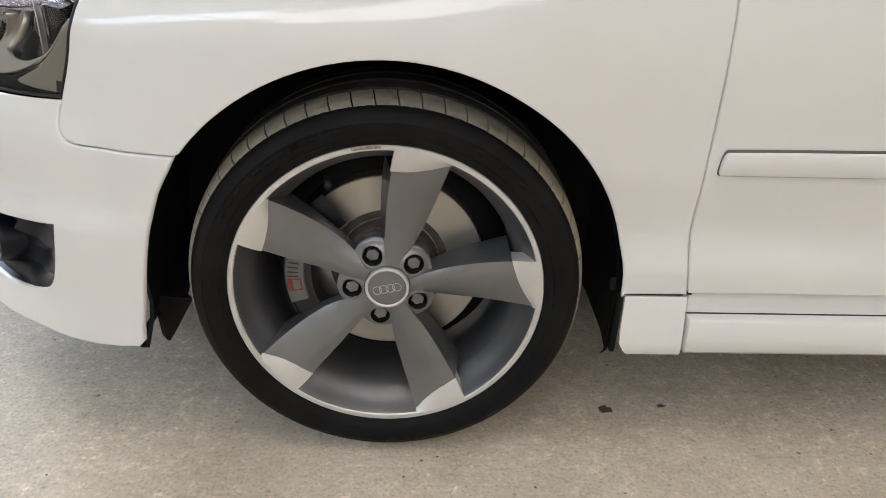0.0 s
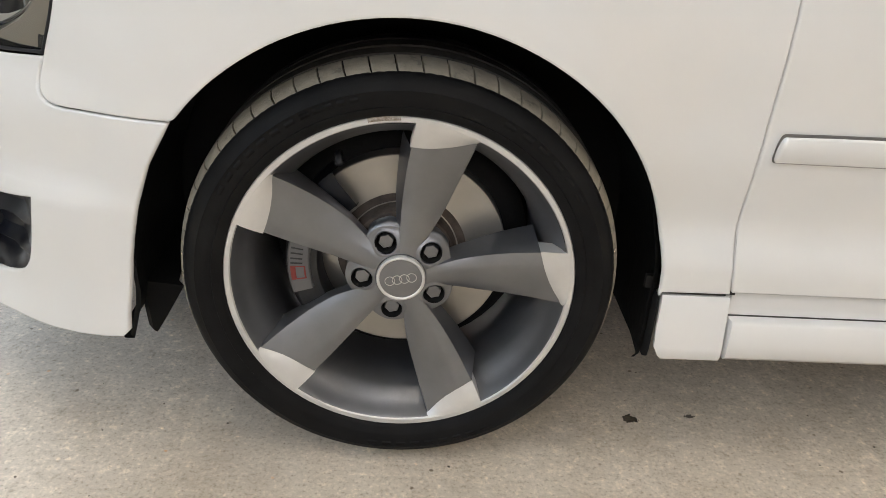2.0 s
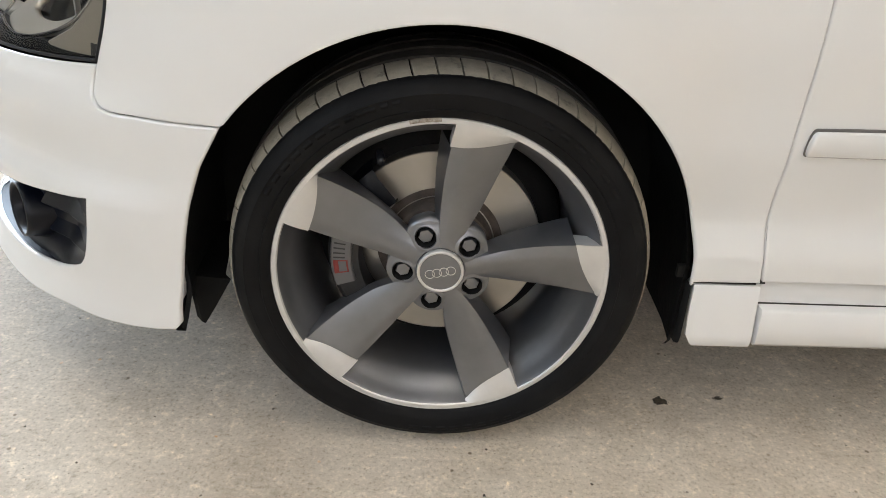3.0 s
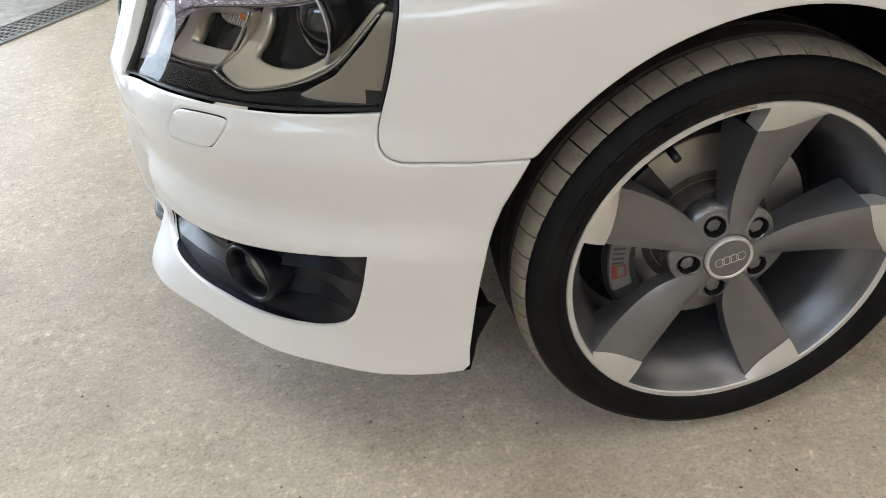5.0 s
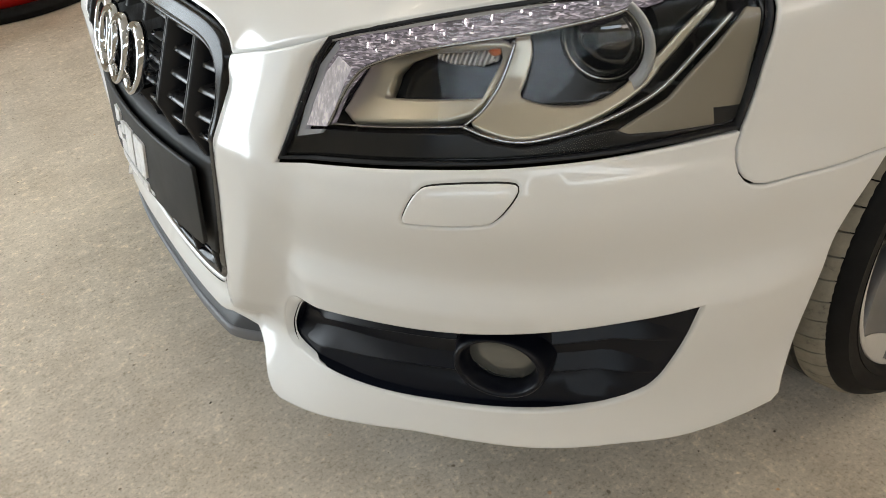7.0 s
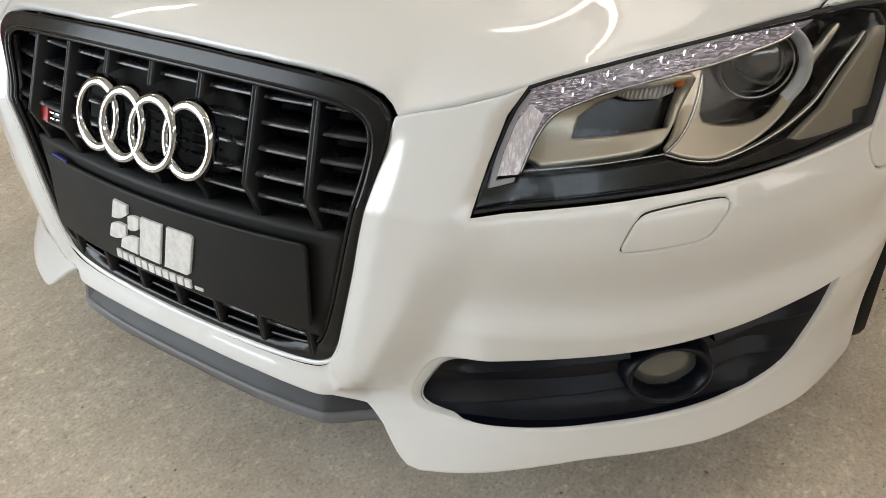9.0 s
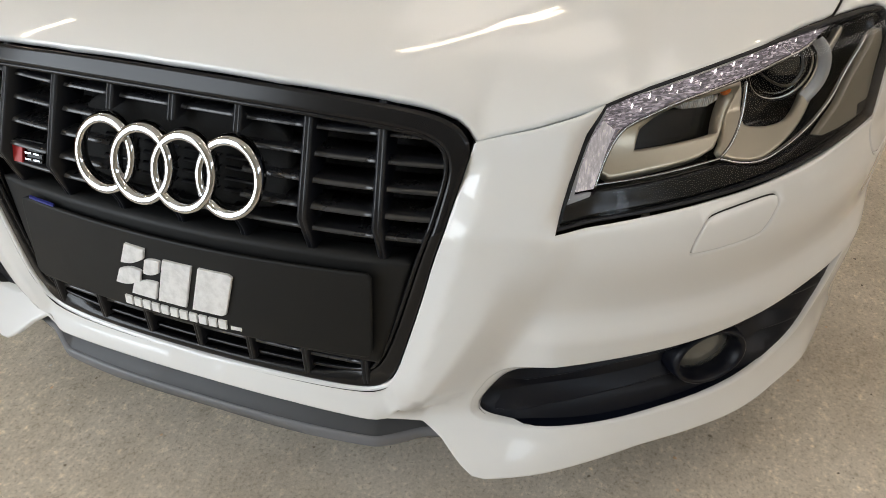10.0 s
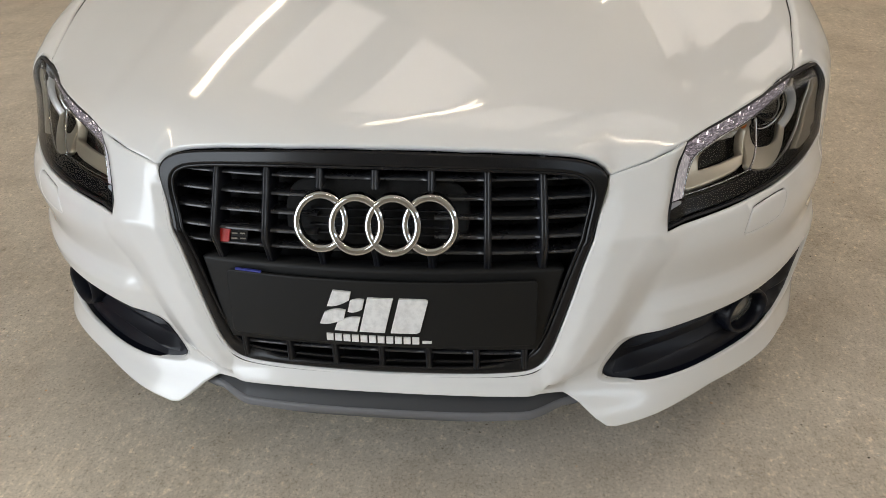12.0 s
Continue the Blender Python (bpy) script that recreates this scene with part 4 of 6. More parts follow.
VBARS = [-0.280, -0.187, -0.0935, 0.0, 0.0935, 0.187, 0.280]
def lat_bar(p0, p1, z, off, thick, deep):
    """A slat that follows the nose's curve, with a rounded front edge."""
    ps = np.linspace(p0, p1, max(3, int((p1 - p0) / 0.02) + 2))
    sec = [(off - deep, -thick), (off - 0.001, -thick), (off, -thick * 0.6), (off - 0.0026, thick), (off - 0.0042, thick + 0.0003), (off - deep, thick - 0.003)]
    V, F = [], []
    for q in ps:
        for o, dz in sec:
            V.append(tuple(skin(q, np.array(z + dz), o)))
    k = len(sec)
    for i in range(len(ps) - 1):
        for j in range(k):
            F.append((i * k + j, (i + 1) * k + j, (i + 1) * k + (j + 1) % k, i * k + (j + 1) % k))
    F += [tuple(range(k))[::-1], tuple((len(ps) - 1) * k + j for j in range(k))]
    return V, F
def upright(p, z0, z1, off, half, deep):
    zs = np.linspace(z0, z1, 8)
    V, F = [], []
    for z in zs:
        for dp, o in ((-half, off - deep), (-half, off - 0.003), (-half * 0.55, off), (-half * 0.2, off), (0, off - 0.0025), (half * 0.2, off), (half * 0.55, off), (half, off - 0.003), (half, off - deep)):
            V.append(tuple(skin(p + dp, z, o - (0.016 * (1 - float(sstep(z0, z0 + 0.05, z))) if z0 > 0.48 and z0 < 0.5 else 0.0))))
    k = 9
    for i in range(len(zs) - 1):
        for j in range(k - 1):
            F.append((i * k + j, i * k + j + 1, (i + 1) * k + j + 1, (i + 1) * k + j))
    return V, F
for z in (0.523, 0.551, 0.579, 0.607, 0.635):
    hw = half_w(z) + 0.012
    stops = [-hw] + VBARS + [hw]
    for a, b in zip(stops, stops[1:]):
        if abs((a + b) / 2) < 0.13 and 0.54 < z < 0.62:
            continue
        V, F = lat_bar(a + 0.005, b - 0.005, z, -0.026, 0.0022, 0.045)
        mesh_object("slat", V, F, SLAT, grille)
for q in VBARS:
    runs = [(0.491, 0.674)] if abs(q) > 0.12 else [(0.491, 0.534), (0.624, 0.674)]
    for z0, z1 in runs:
        V, F = upright(q, z0, z1, -0.014, 0.0065, 0.05)
        mesh_object("upright", V, F, PLASTIC, grille)
for q in (-0.2520, -0.168, -0.084, 0.0, 0.084, 0.168, 0.2520):
    V, F = upright(q, 0.296, 0.340, -0.014, 0.0055, 0.05)
    mesh_object("upright", V, F, PLASTIC, grille)
stops = [-0.272, -0.2520, -0.168, -0.084, 0.0, 0.084, 0.168, 0.2520, 0.272]
for a, b in zip(stops, stops[1:]):
    V, F = lat_bar(a + 0.005, b - 0.005, 0.325, -0.022, 0.002, 0.045)
    mesh_object("slat", V, F, SLAT, grille)
# solid middle board behind the plate, dark core behind everything
board = both([(0.0, 0.493), (0.15, 0.4925), (0.314, 0.490), (0.306, 0.455), (0.294, 0.405), (0.281, 0.365), (0.272, 0.340), (0.0, 0.340)])
def board_skin(p, z):
    X = skin(p, z, -0.012)
    X[..., 0] = np.maximum(X[..., 0], -0.868 + 0.16 * (np.asarray(z) - 0.42) + 0.30 * np.asarray(p) ** 2)
    return X
panel("plate_board", board, [], board_skin, SATIN, grille, "satin black plate carrier across the grille", step=0.02, depth=0.04, roll=0.003)
# added black sheet stands for the shade between slats behind the rings
badge_board = panel("badge_board", rounded(both([(0.0, 0.634), (0.11, 0.633), (0.152, 0.618), (0.160, 0.580), (0.150, 0.538), (0.11, 0.526), (0.0, 0.525)]), 2), [], skin_at(-0.040), LINER, grille, "black sheet for the dark gaps behind the ring emblem", step=0.02, depth=0.03, roll=0.003)
for k, cy in enumerate((0.0915, 0.0305, -0.0305, -0.0915)):
    for z in (0.549, 0.561, 0.573, 0.585):
        V, F = lat_bar(-cy + 0.005 - 0.026, -cy + 0.005 + 0.026, z, -0.034, 0.0009, 0.012)
        mesh_object("thin_rib", V, F, PLASTIC, badge_board)
panel("radiator_core", both([(0.0, 0.676), (0.375, 0.668), (0.375, 0.60), (0.335, 0.40), (0.30, 0.30), (0.27, 0.283), (0.0, 0.278)]), [], skin_at(-0.085), LINER, grille, "black core behind the slats", step=0.05, depth=0.01)
V, F = [], []
loop = resample(inset(orient(grille_open), -0.004), 0.02)
for a, c in loop:
    V += [tuple(skin(a, np.array(c), -0.010)), tuple(skin(a, np.array(c), -0.095))]
m = len(loop)
F = [(2 * k, 2 * ((k + 1) % m), 2 * ((k + 1) % m) + 1, 2 * k + 1) for k in range(m)]
mesh_object("grille_shroud", V, F, LINER, grille, "black shroud behind the grille")

# ring emblem
def emblem():
    V, F = [], []
    tilt = math.atan2(0.038, 0.09)
    first = None
    for i, cy in enumerate((0.0900, 0.0300, -0.0300, -0.0900)):
        cyy = cy - 0.004
        bow = 0.012 * (abs(cy) / 0.0915) ** 2
        base_i = len(V)
        R, seg, sides = 0.0408, 72, 16
        for s in range(seg):
            t = 2 * math.pi * s / seg
            rz, ry = math.cos(t), math.sin(t)
            for k in range(sides):
                q = 2 * math.pi * k / sides
                rr = R + 0.0060 * math.copysign(abs(math.cos(q)) ** 0.65, math.cos(q))
                dx = -0.0085 * math.copysign(abs(math.sin(q)) ** 0.65, math.sin(q))
                V.append((-0.851 + bow * 0.6 + dx + rr * rz * math.tan(tilt), cyy + rr * ry, 0.579 + rr * rz))
        for s in range(seg):
            for k in range(sides):
                s2, k2 = (s + 1) % seg, (k + 1) % sides
                F.append((base_i + s * sides + k, base_i + s * sides + k2, base_i + s2 * sides + k2, base_i + s2 * sides + k))
    return mesh_object("ring_emblem", V, [f[::-1] for f in F], CHROME, grille, "chrome emblem of four linked rings")
emblem()

# small model badge: red slanted flash and plain chrome bars
def slab(name, corners, x, thick, mat, parent, label="", lean=0.0, bow=0.0):
    """A raised slanted plate in the plane across the car; corners are (y, z)."""
    k = len(corners)
    V = [(x, y, z) for y, z in corners] + [(x - thick, y, z) for y, z in corners]
    c = np.mean(corners, 0)
    V += [(x - thick - 0.0006, c[0] + (y - c[0]) * 0.94, c[1] + (z - c[1]) * 0.94) for y, z in corners]
    F = []
    for r in (0, 1):
        for i in range(k):
            j = (i + 1) % k
            F.append((r * k + i, r * k + j, (r + 1) * k + j, (r + 1) * k + i))
    F.append(tuple(2 * k + i for i in range(k)))
    V = [(q + lean * (z - 0.42) + bow * (y + 0.004) ** 2, y, z) for q, y, z in V]
    me = mesh_object(name, V, F, mat, parent, label, smooth=False)
    b = bmesh.new()
    b.from_mesh(me.data)
    bmesh.ops.recalc_face_normals(b, faces=b.faces)
    b.to_mesh(me.data)
    b.free()
    return me
bx = float(skin(-0.26, np.array(0.539))[0]) + 0.004
badge = slab("model_badge", [(0.286, 0.524), (0.281, 0.5535), (0.221, 0.5535), (0.226, 0.524)], bx, 0.004, GLOSS, grille, "small badge with a red flash and chrome bars", 0.3)
slab("badge_flash", [(0.286, 0.5245), (0.281, 0.553), (0.252, 0.553), (0.257, 0.5245)], bx - 0.0050, 0.004, RED, badge, "red slanted flash", 0.3)
for y0, z0, z1, wd in ((0.250, 0.5460, 0.5485, 0.011), (0.252, 0.5375, 0.5400, 0.011), (0.253, 0.5290, 0.5315, 0.011), (0.236, 0.5460, 0.5485, 0.011), (0.237, 0.5375, 0.5400, 0.009), (0.238, 0.5290, 0.5315, 0.011)):
    slab("badge_bar", [(y0, z0), (y0, z1), (y0 - wd, z1), (y0 - wd, z0)], bx - 0.0045, 0.003, CHROME, badge, "", 0.3)

# show plate with a raised white emblem in plain shapes
PLX, LEAN_P, BOW = -0.880, 0.16, 0.30      # bow: metres of depth per square metre aside
plate_out = []
for cy, cz, a0 in ((-0.262, 0.4700, 0), (0.256, 0.4700, 90), (0.256, 0.3685, 180), (-0.262, 0.3685, 270)):
    for k in range(5):
        t = radians(a0 + k * 22.5)
        plate_out.append((cy - 0.009 * math.cos(t), cz + 0.009 * math.sin(t)))
def plate_skin(a, b):
    a, b = np.asarray(a, float), np.asarray(b, float)
    return np.stack([PLX - 0.001 + LEAN_P * (b - 0.42) + BOW * (a - 0.004) ** 2, -a, b], -1)
plate = panel("number_plate", [(-y, z) for y, z in plate_out], [], plate_skin, SATIN, car, "plain matt black show plate with a raised white emblem", step=0.02, depth=0.006, roll=0.0012)
slab("plate_strip", [(0.248, 0.4795), (0.248, 0.4825), (0.200, 0.4825), (0.200, 0.4795)], PLX + 0.004, 0.003, BLUE, plate, "thin blue strip on the plate's top edge", LEAN_P, BOW)
LX = PLX - 0.0005
def block(points):
    """Emblem outline given upright, slanted forward."""
    return [(0.003 + y - 0.26 * (z - 0.412), 0.3665 + 1.03 * (z - 0.3575)) for y, z in points]
def arc_edge(y0, y1, z0, z1, sag, cnt=6):
    return [(y0 + (y1 - y0) * i / cnt, z0 + (z1 - z0) * i / cnt + sag * math.sin(math.pi * i / cnt)) for i in range(cnt + 1)]
# chequered flag of four curved blocks, then two solid blocks
flag = [arc_edge(0.080, 0.048, 0.4500, 0.4485, 0.0) + arc_edge(0.048, 0.084, 0.4340, 0.4210, -0.004),
        arc_edge(0.086, 0.050, 0.4090, 0.4150, 0.004) + arc_edge(0.050, 0.090, 0.3990, 0.3880, -0.004),
        arc_edge(0.046, 0.022, 0.4330, 0.4360, 0.002) + arc_edge(0.022, 0.046, 0.4185, 0.4130, -0.003),
        arc_edge(0.060, 0.022, 0.3930, 0.4030, 0.004) + arc_edge(0.022, 0.062, 0.3775, 0.3775, 0.0)]
for q in flag:
    slab("emblem_block", block(q), LX, 0.004, LABELWHITE, plate, "raised white emblem block", LEAN_P, BOW)
for q in ([(0.018, 0.4395), (-0.026, 0.4395), (-0.026, 0.3775), (0.018, 0.3775)], [(-0.036, 0.4395), (-0.080, 0.4395), (-0.086, 0.4360), (-0.086, 0.3810), (-0.080, 0.3775), (-0.036, 0.3775)]):
    slab("emblem_block", block(q), LX, 0.004, LABELWHITE, plate, "raised white emblem block", LEAN_P, BOW)
for i in range(11):
    y = 0.089 - i * 0.0150
    slab("letter_bar", [(y, 0.3665), (y, 0.3790), (y - 0.0118, 0.3790), (y - 0.0118, 0.3665)], LX, 0.003, LABELWHITE, plate, "small raised white bar", LEAN_P, BOW)
slab("letter_bar", [(-0.078, 0.3670), (-0.078, 0.3720), (-0.094, 0.3720), (-0.094, 0.3670)], LX, 0.001, LABELWHITE, plate, "small raised white bar", LEAN_P, BOW)

# splitter under the grille
def splitter_skin(p, z):
    z = np.asarray(z, float)
    X = skin(p, 0 * z + 0.25, 0.004 - 0.045 * sstep(0.200, 0.250, z) - 0.006 * sstep(0.190, 0.183, z))
    X[..., 2] = z
    return X
splitter = panel("splitter", both([(0.0, 0.2075), (0.14, 0.2080), (0.28, 0.2100), (0.335, 0.2125), (0.360, 0.2120), (0.368, 0.2060), (0.352, 0.1985), (0.28, 0.1890), (0.14, 0.1825), (0.0, 0.180)]), [],
      splitter_skin, GREYLIP, car, "matt grey splitter lip under the bumper", step=0.010, depth=0.05, roll=0.003)
panel("splitter_recess", both([(0.0, 0.262), (0.30, 0.262), (0.340, 0.250), (0.362, 0.226), (0.364, 0.209), (0.28, 0.203), (0.0, 0.201)]), [],
      lambda p, z: splitter_skin(p, z) + np.array((0.0035, 0.0, 0.0)), DARKLIP, splitter, "dark recess above the lip", step=0.012, depth=0.03, roll=0.002)
for q in (-0.155, 0.0, 0.155):
    bm = bmesh.new()
    X = splitter_skin(np.array(q), np.array(0.238))
    box(bm, Matrix.Translation(tuple(X)) @ pose(0.004, 0, 0, 0, 30, 0), 0.006, 0.008, 0.022, 0.002)
    part("splitter_bracket", bm, PLASTIC, splitter, "small black splitter bracket")

# ---------------------------------------------------------------- fog lamp openings
def fog_floor(p, z):
    p, z = np.broadcast_arrays(np.asarray(p, float), np.asarray(z, float))
    return skin(p, z, fog_depth(p, z))
def fog_depth(p, z):
    """Depth of the insert: a shallow dish whose foot comes forward to the lip."""
    p, z = np.abs(np.asarray(p, float)), np.asarray(z, float)
    end = sstep(-0.004, 0.075, np.interp(z, [0.247, 0.2585, 0.278, 0.312, 0.352, 0.395], [0.840, 0.880, 0.904, 0.920, 0.934, 0.944]) - p)
    return np.minimum(-0.007 * (1 - end) - 0.040 * end + 0.016 * (1 - sstep(0.40, 0.50, p)) + 0.020 * end * (1 - sstep(0.242, 0.275, z - 0.015 * sstep(0.6, 0.93, p))), -0.007 - 0.005 * end)
def fog_insert(sgn):
    half = [(sgn * a, c) for a, c in inset(orient(fog_open), -0.003)]
    body = panel("fog_surround", half, [], fog_floor, NAVY, car, "black ribbed fog lamp surround set into the bumper", step=0.012, depth=0.004, roll=0.001)
    # return wall from the bumper's edge down to the floor of the recess
    loop = resample([(a, c) for a, c in inset(orient(fog_open), -0.0015)], 0.008)
    V, F = [], []
    for a, c in loop:
        d = float(fog_depth(a, c)) - 0.002
        for o in (-0.0022 if a > 0.47 else -0.006, -0.009, min(d, -0.012)):
            X = skin(a, np.array(c), o)
            V.append((X[0], sgn * X[1], X[2]))
    m = len(loop)
    for k in range(m):
        l = (k + 1) % m
        for q in range(2):
            f = (k * 3 + q, l * 3 + q, l * 3 + q + 1, k * 3 + q + 1)
            F.append(f[::-1] if sgn > 0 else f)
    mesh_object("recess_wall", V, F, NAVY, body, sharp=50)
    # painted flange from the bumper's edge down to the insert
    V, F = [], []
    for (a0, c0), (a1, c1) in zip(fog_hole, fog_open):
        wide = math.hypot(a1 - a0, c1 - c0) > 0.003
        for f, o in ((0.0, -0.0012), (0.5, -0.0035 if wide else -0.0018), (1.0, -0.0095 if wide else -0.0024)):
            X = skin(a0 + (a1 - a0) * f, np.array(c0 + (c1 - c0) * f), o)
            V.append((X[0], sgn * X[1], X[2]))
    m = len(fog_hole)
    for k in range(m):
        l = (k + 1) % m
        for q in range(2):
            f = (k * 3 + q, l * 3 + q, l * 3 + q + 1, k * 3 + q + 1)
            F.append(f if sgn > 0 else f[::-1])
    mesh_object("flange", V, F, PAINT, body, "white flange round the fog lamp insert", sharp=60)
    poly = inset(orient(fog_open), 0.0005)
    for at_p, at_z in (((0.40, 0.50, 0.59, 0.67, 0.78, 0.92), (0.284, 0.309, 0.3245, 0.331, 0.332, 0.341)),
                       ((0.40, 0.48, 0.58, 0.65, 0.80, 0.92), (0.248, 0.2575, 0.2685, 0.2745, 0.2855, 0.291))):
        ps = np.linspace(0.395, 0.94, 220)
        zs = np.interp(ps, at_p, at_z)
        ok = inside(np.stack([ps, zs], 1), poly)
        lo, hi = ps[ok].min() + 0.012, ps[ok].max()
        for a0, a1 in ((lo, min(hi, 0.672)), (max(lo, 0.786), hi)):
            if a1 - a0 < 0.03:
                continue
            line = np.linspace(a0, a1, max(6, int((a1 - a0) / 0.012)))
            V, F = [], []
            for q in line:
                zc = float(np.interp(q, at_p, at_z))
                rise = float(sstep(0.0, 0.045, q - lo) * sstep(0.0, 0.060, hi - q))
                for up, dz in ((-0.002, 0.0210), (0.0060, 0.0105), (0.0130, 0.0030), (0.0146, 0.0008), (0.0132, -0.0012), (-0.002, -0.0032)):
                    X = skin(q, np.array(zc + dz), float(fog_depth(q, zc + dz)) + (up * rise if up > 0 else up))
                    V.append((X[0], sgn * X[1], X[2]))
            n_s = 6
            for t in range(len(line) - 1):
                for q in range(n_s - 1):
                    f = (t * n_s + q, (t + 1) * n_s + q, (t + 1) * n_s + q + 1, t * n_s + q + 1)
                    F.append(f[::-1] if sgn > 0 else f)
            F += [tuple(range(n_s)), tuple((len(line) - 1) * n_s + q for q in range(n_s))[::-1]]
            mesh_object("rib", V, F, NAVY, body, sharp=40)
    return body
fog1, fog2 = fog_insert(1), fog_insert(-1)
def fog_lamp(sgn, parent):
    prof = [(0.034, -0.045), (0.0360, -0.012), (0.0400, 0.001), (0.0430, 0.0045), (0.0455, 0.003), (0.0475, -0.004), (0.050, -0.020), (0.054, -0.045)]
    V, F = lathe(prof, 56)
    c0 = skin(0.722, np.array(0.302), -0.014)
    turn = pose(c0[0], sgn * c0[1], c0[2], -6 if sgn > 0 else -6, 0, -52 if sgn > 0 else 52 - 180) @ Matrix.Diagonal((1.18, 1.0, 0.92, 1.0))
    if sgn < 0:
        turn = Matrix.Diagonal((1, -1, 1, 1)) @ pose(c0[0], c0[1], c0[2], -6, 0, -52) @ Matrix.Diagonal((1.18, 1.0, 0.92, 1.0))
        F = [f[::-1] for f in F]
    bez = mesh_object("fog_lamp", [turn @ Vector(q) for q in V], F, NAVY, parent, "oval black fog lamp bezel")
    V, F = lathe([(0.0005, -0.014), (0.012, -0.0145), (0.026, -0.017), (0.0355, -0.022)], 40)
    mesh_object("fog_lens", [turn @ Vector(q) for q in V], F if sgn > 0 else [f[::-1] for f in F], FOGGLASS, bez, "grey fog lamp glass")
fog_lamp(1, fog1)
fog_lamp(-1, fog2)

# ---------------------------------------------------------------- headlamps
def lamp_skin(p, z, off=0.0):
    return skin(p, z, off - lamp_sink(p, z))
def lamp_at(off):
    return lambda p, z: lamp_skin(p, z, off)
def ribbon(line, off, half):
    """A raised trim bead that follows a line on the lamp's surface."""
    pts = [tuple(lamp_skin(a, b, off)) for a, b in line]
    return tube(pts, half, 8)
def headlamp():
    out = rounded(HEAD, 1, keep=(0, 6, 19))
    def well(p, z):
        low = z - np.interp(p, [0.486, 0.675, 0.836, 0.914, 0.970], [0.556, 0.567, 0.572, 0.578, 0.586])
        rear = np.interp(z, [0.585, 0.618, 0.660, 0.691], [0.975, 0.981, 0.989, 0.996]) - p
        return lamp_skin(p, z, -0.018 - 0.054 * sstep(0.0, 0.02, np.minimum.reduce([low, rear, p - 0.49])))
    house = panel("headlamp", inset(orient(out), -0.004), [], well, HOUSING, car, "clear headlamp with lit daytime running strip and projector", step=0.006, depth=0.01, roll=0.001)
    mask = [(0.4965, 0.573), (0.530, 0.578), (0.534, 0.582), (0.60, 0.586), (0.66, 0.590), (0.703, 0.592), (0.7285, 0.5835), (0.7625, 0.578), (0.7965, 0.5812), (0.8245, 0.5863), (0.856, 0.5900), (0.872, 0.5845), (0.91, 0.5830), (0.966, 0.5840), (0.9785, 0.588), (0.9868, 0.6173), (0.9945, 0.6526), (0.9990, 0.681), (0.9960, 0.699),
            (0.945, 0.7078), (0.88, 0.7040), (0.775, 0.7000), (0.72, 0.6962), (0.66, 0.6896), (0.60, 0.6804), (0.547, 0.6695), (0.5235, 0.645), (0.5055, 0.604)]
    panel("bezel", inset(orient(out), 0.001), [mask], lamp_at(-0.0115), HOUSING, house, "gloss black lamp bezel", step=0.008, depth=0.016, roll=0.001)
    panel("rubber_seal", inset(orient(out), -0.0005), [inset(orient(out), 0.0032)], lamp_at(-0.0015), PLASTIC, house, "thin black lamp seal", step=0.012, depth=0.012, roll=0.0008)
    lens = panel("lens", inset(orient(out), 0.0028), [], lamp_at(-0.0005), LENS, house, "clear polycarbonate headlamp lens", step=0.014, depth=0.002, roll=0.0008)
    lens.visible_shadow = False
    # daytime running strip: hooks down the inner end, runs out along the top
    drl = [(0.506, 0.584), (0.517, 0.612), (0.531, 0.642), (0.549, 0.6715), (0.60, 0.6820), (0.66, 0.6912), (0.72, 0.6978), (0.775, 0.7015), (0.88, 0.7055), (0.935, 0.7085), (0.918, 0.698), (0.86, 0.684),
           (0.795, 0.6750), (0.72, 0.6703), (0.64, 0.6615), (0.588, 0.6475), (0.566, 0.638), (0.5475, 0.6165), (0.531, 0.585)]
    strip = panel("running_light", drl, [], lamp_at(-0.016), CRYSTAL, house, "faceted clear running light strip", step=0.008, depth=0.02, roll=0.0008)
    band = [(0.497, 0.568), (0.504, 0.600), (0.522, 0.643), (0.5455, 0.667), (0.547, 0.660), (0.531, 0.643), (0.515, 0.609), (0.5065, 0.580), (0.528, 0.581), (0.524, 0.573)]
    panel("frosted_band", band, [], lamp_at(-0.0125), FROST, house, "pale frosted end of the running light", step=0.006, depth=0.012, roll=0.0008)
    spots = [(0.582, 0.656), (0.606, 0.664), (0.636, 0.669), (0.668, 0.6735), (0.702, 0.678), (0.736, 0.6825), (0.770, 0.6865), (0.806, 0.6895), (0.842, 0.692), (0.878, 0.694)]
    leg = [(0.507, 0.5835), (0.516, 0.609), (0.529, 0.636), (0.545, 0.652), (0.560, 0.640), (0.551, 0.625), (0.5445, 0.612), (0.531, 0.5835)]
    panel("light_guide", leg, [], lamp_at(-0.0135), LEG, strip, "lit streaky inner leg of the running light", step=0.006, depth=0.004, roll=0.0008)
    rng = random.Random(11)
    for a, b in [(u, w + 0.007) for u, w in spots]:
        for f in (0, 1):
            aa, bb = a + f * 0.010 + rng.uniform(-0.002, 0.002), b - f * 0.004 + rng.uniform(-0.001, 0.001)
            at = Matrix.Translation(tuple(lamp_skin(aa, np.array(bb), -0.0138))) @ Vector((-1, 0.5, 0.25)).to_track_quat("Z", "Y").to_matrix().to_4x4()
            bm = bmesh.new()
            k = 0.0017 if f == 0 else 0.0009
            bmesh.ops.create_cone(bm, cap_ends=True, segments=10, radius1=1.0, radius2=0.5, depth=1.0, matrix=at @ Matrix.Diagonal((k * 0.6, k * 2.0, 0.0012, 1.0)))
            part("led", bm, LED, strip, "lit white diode")
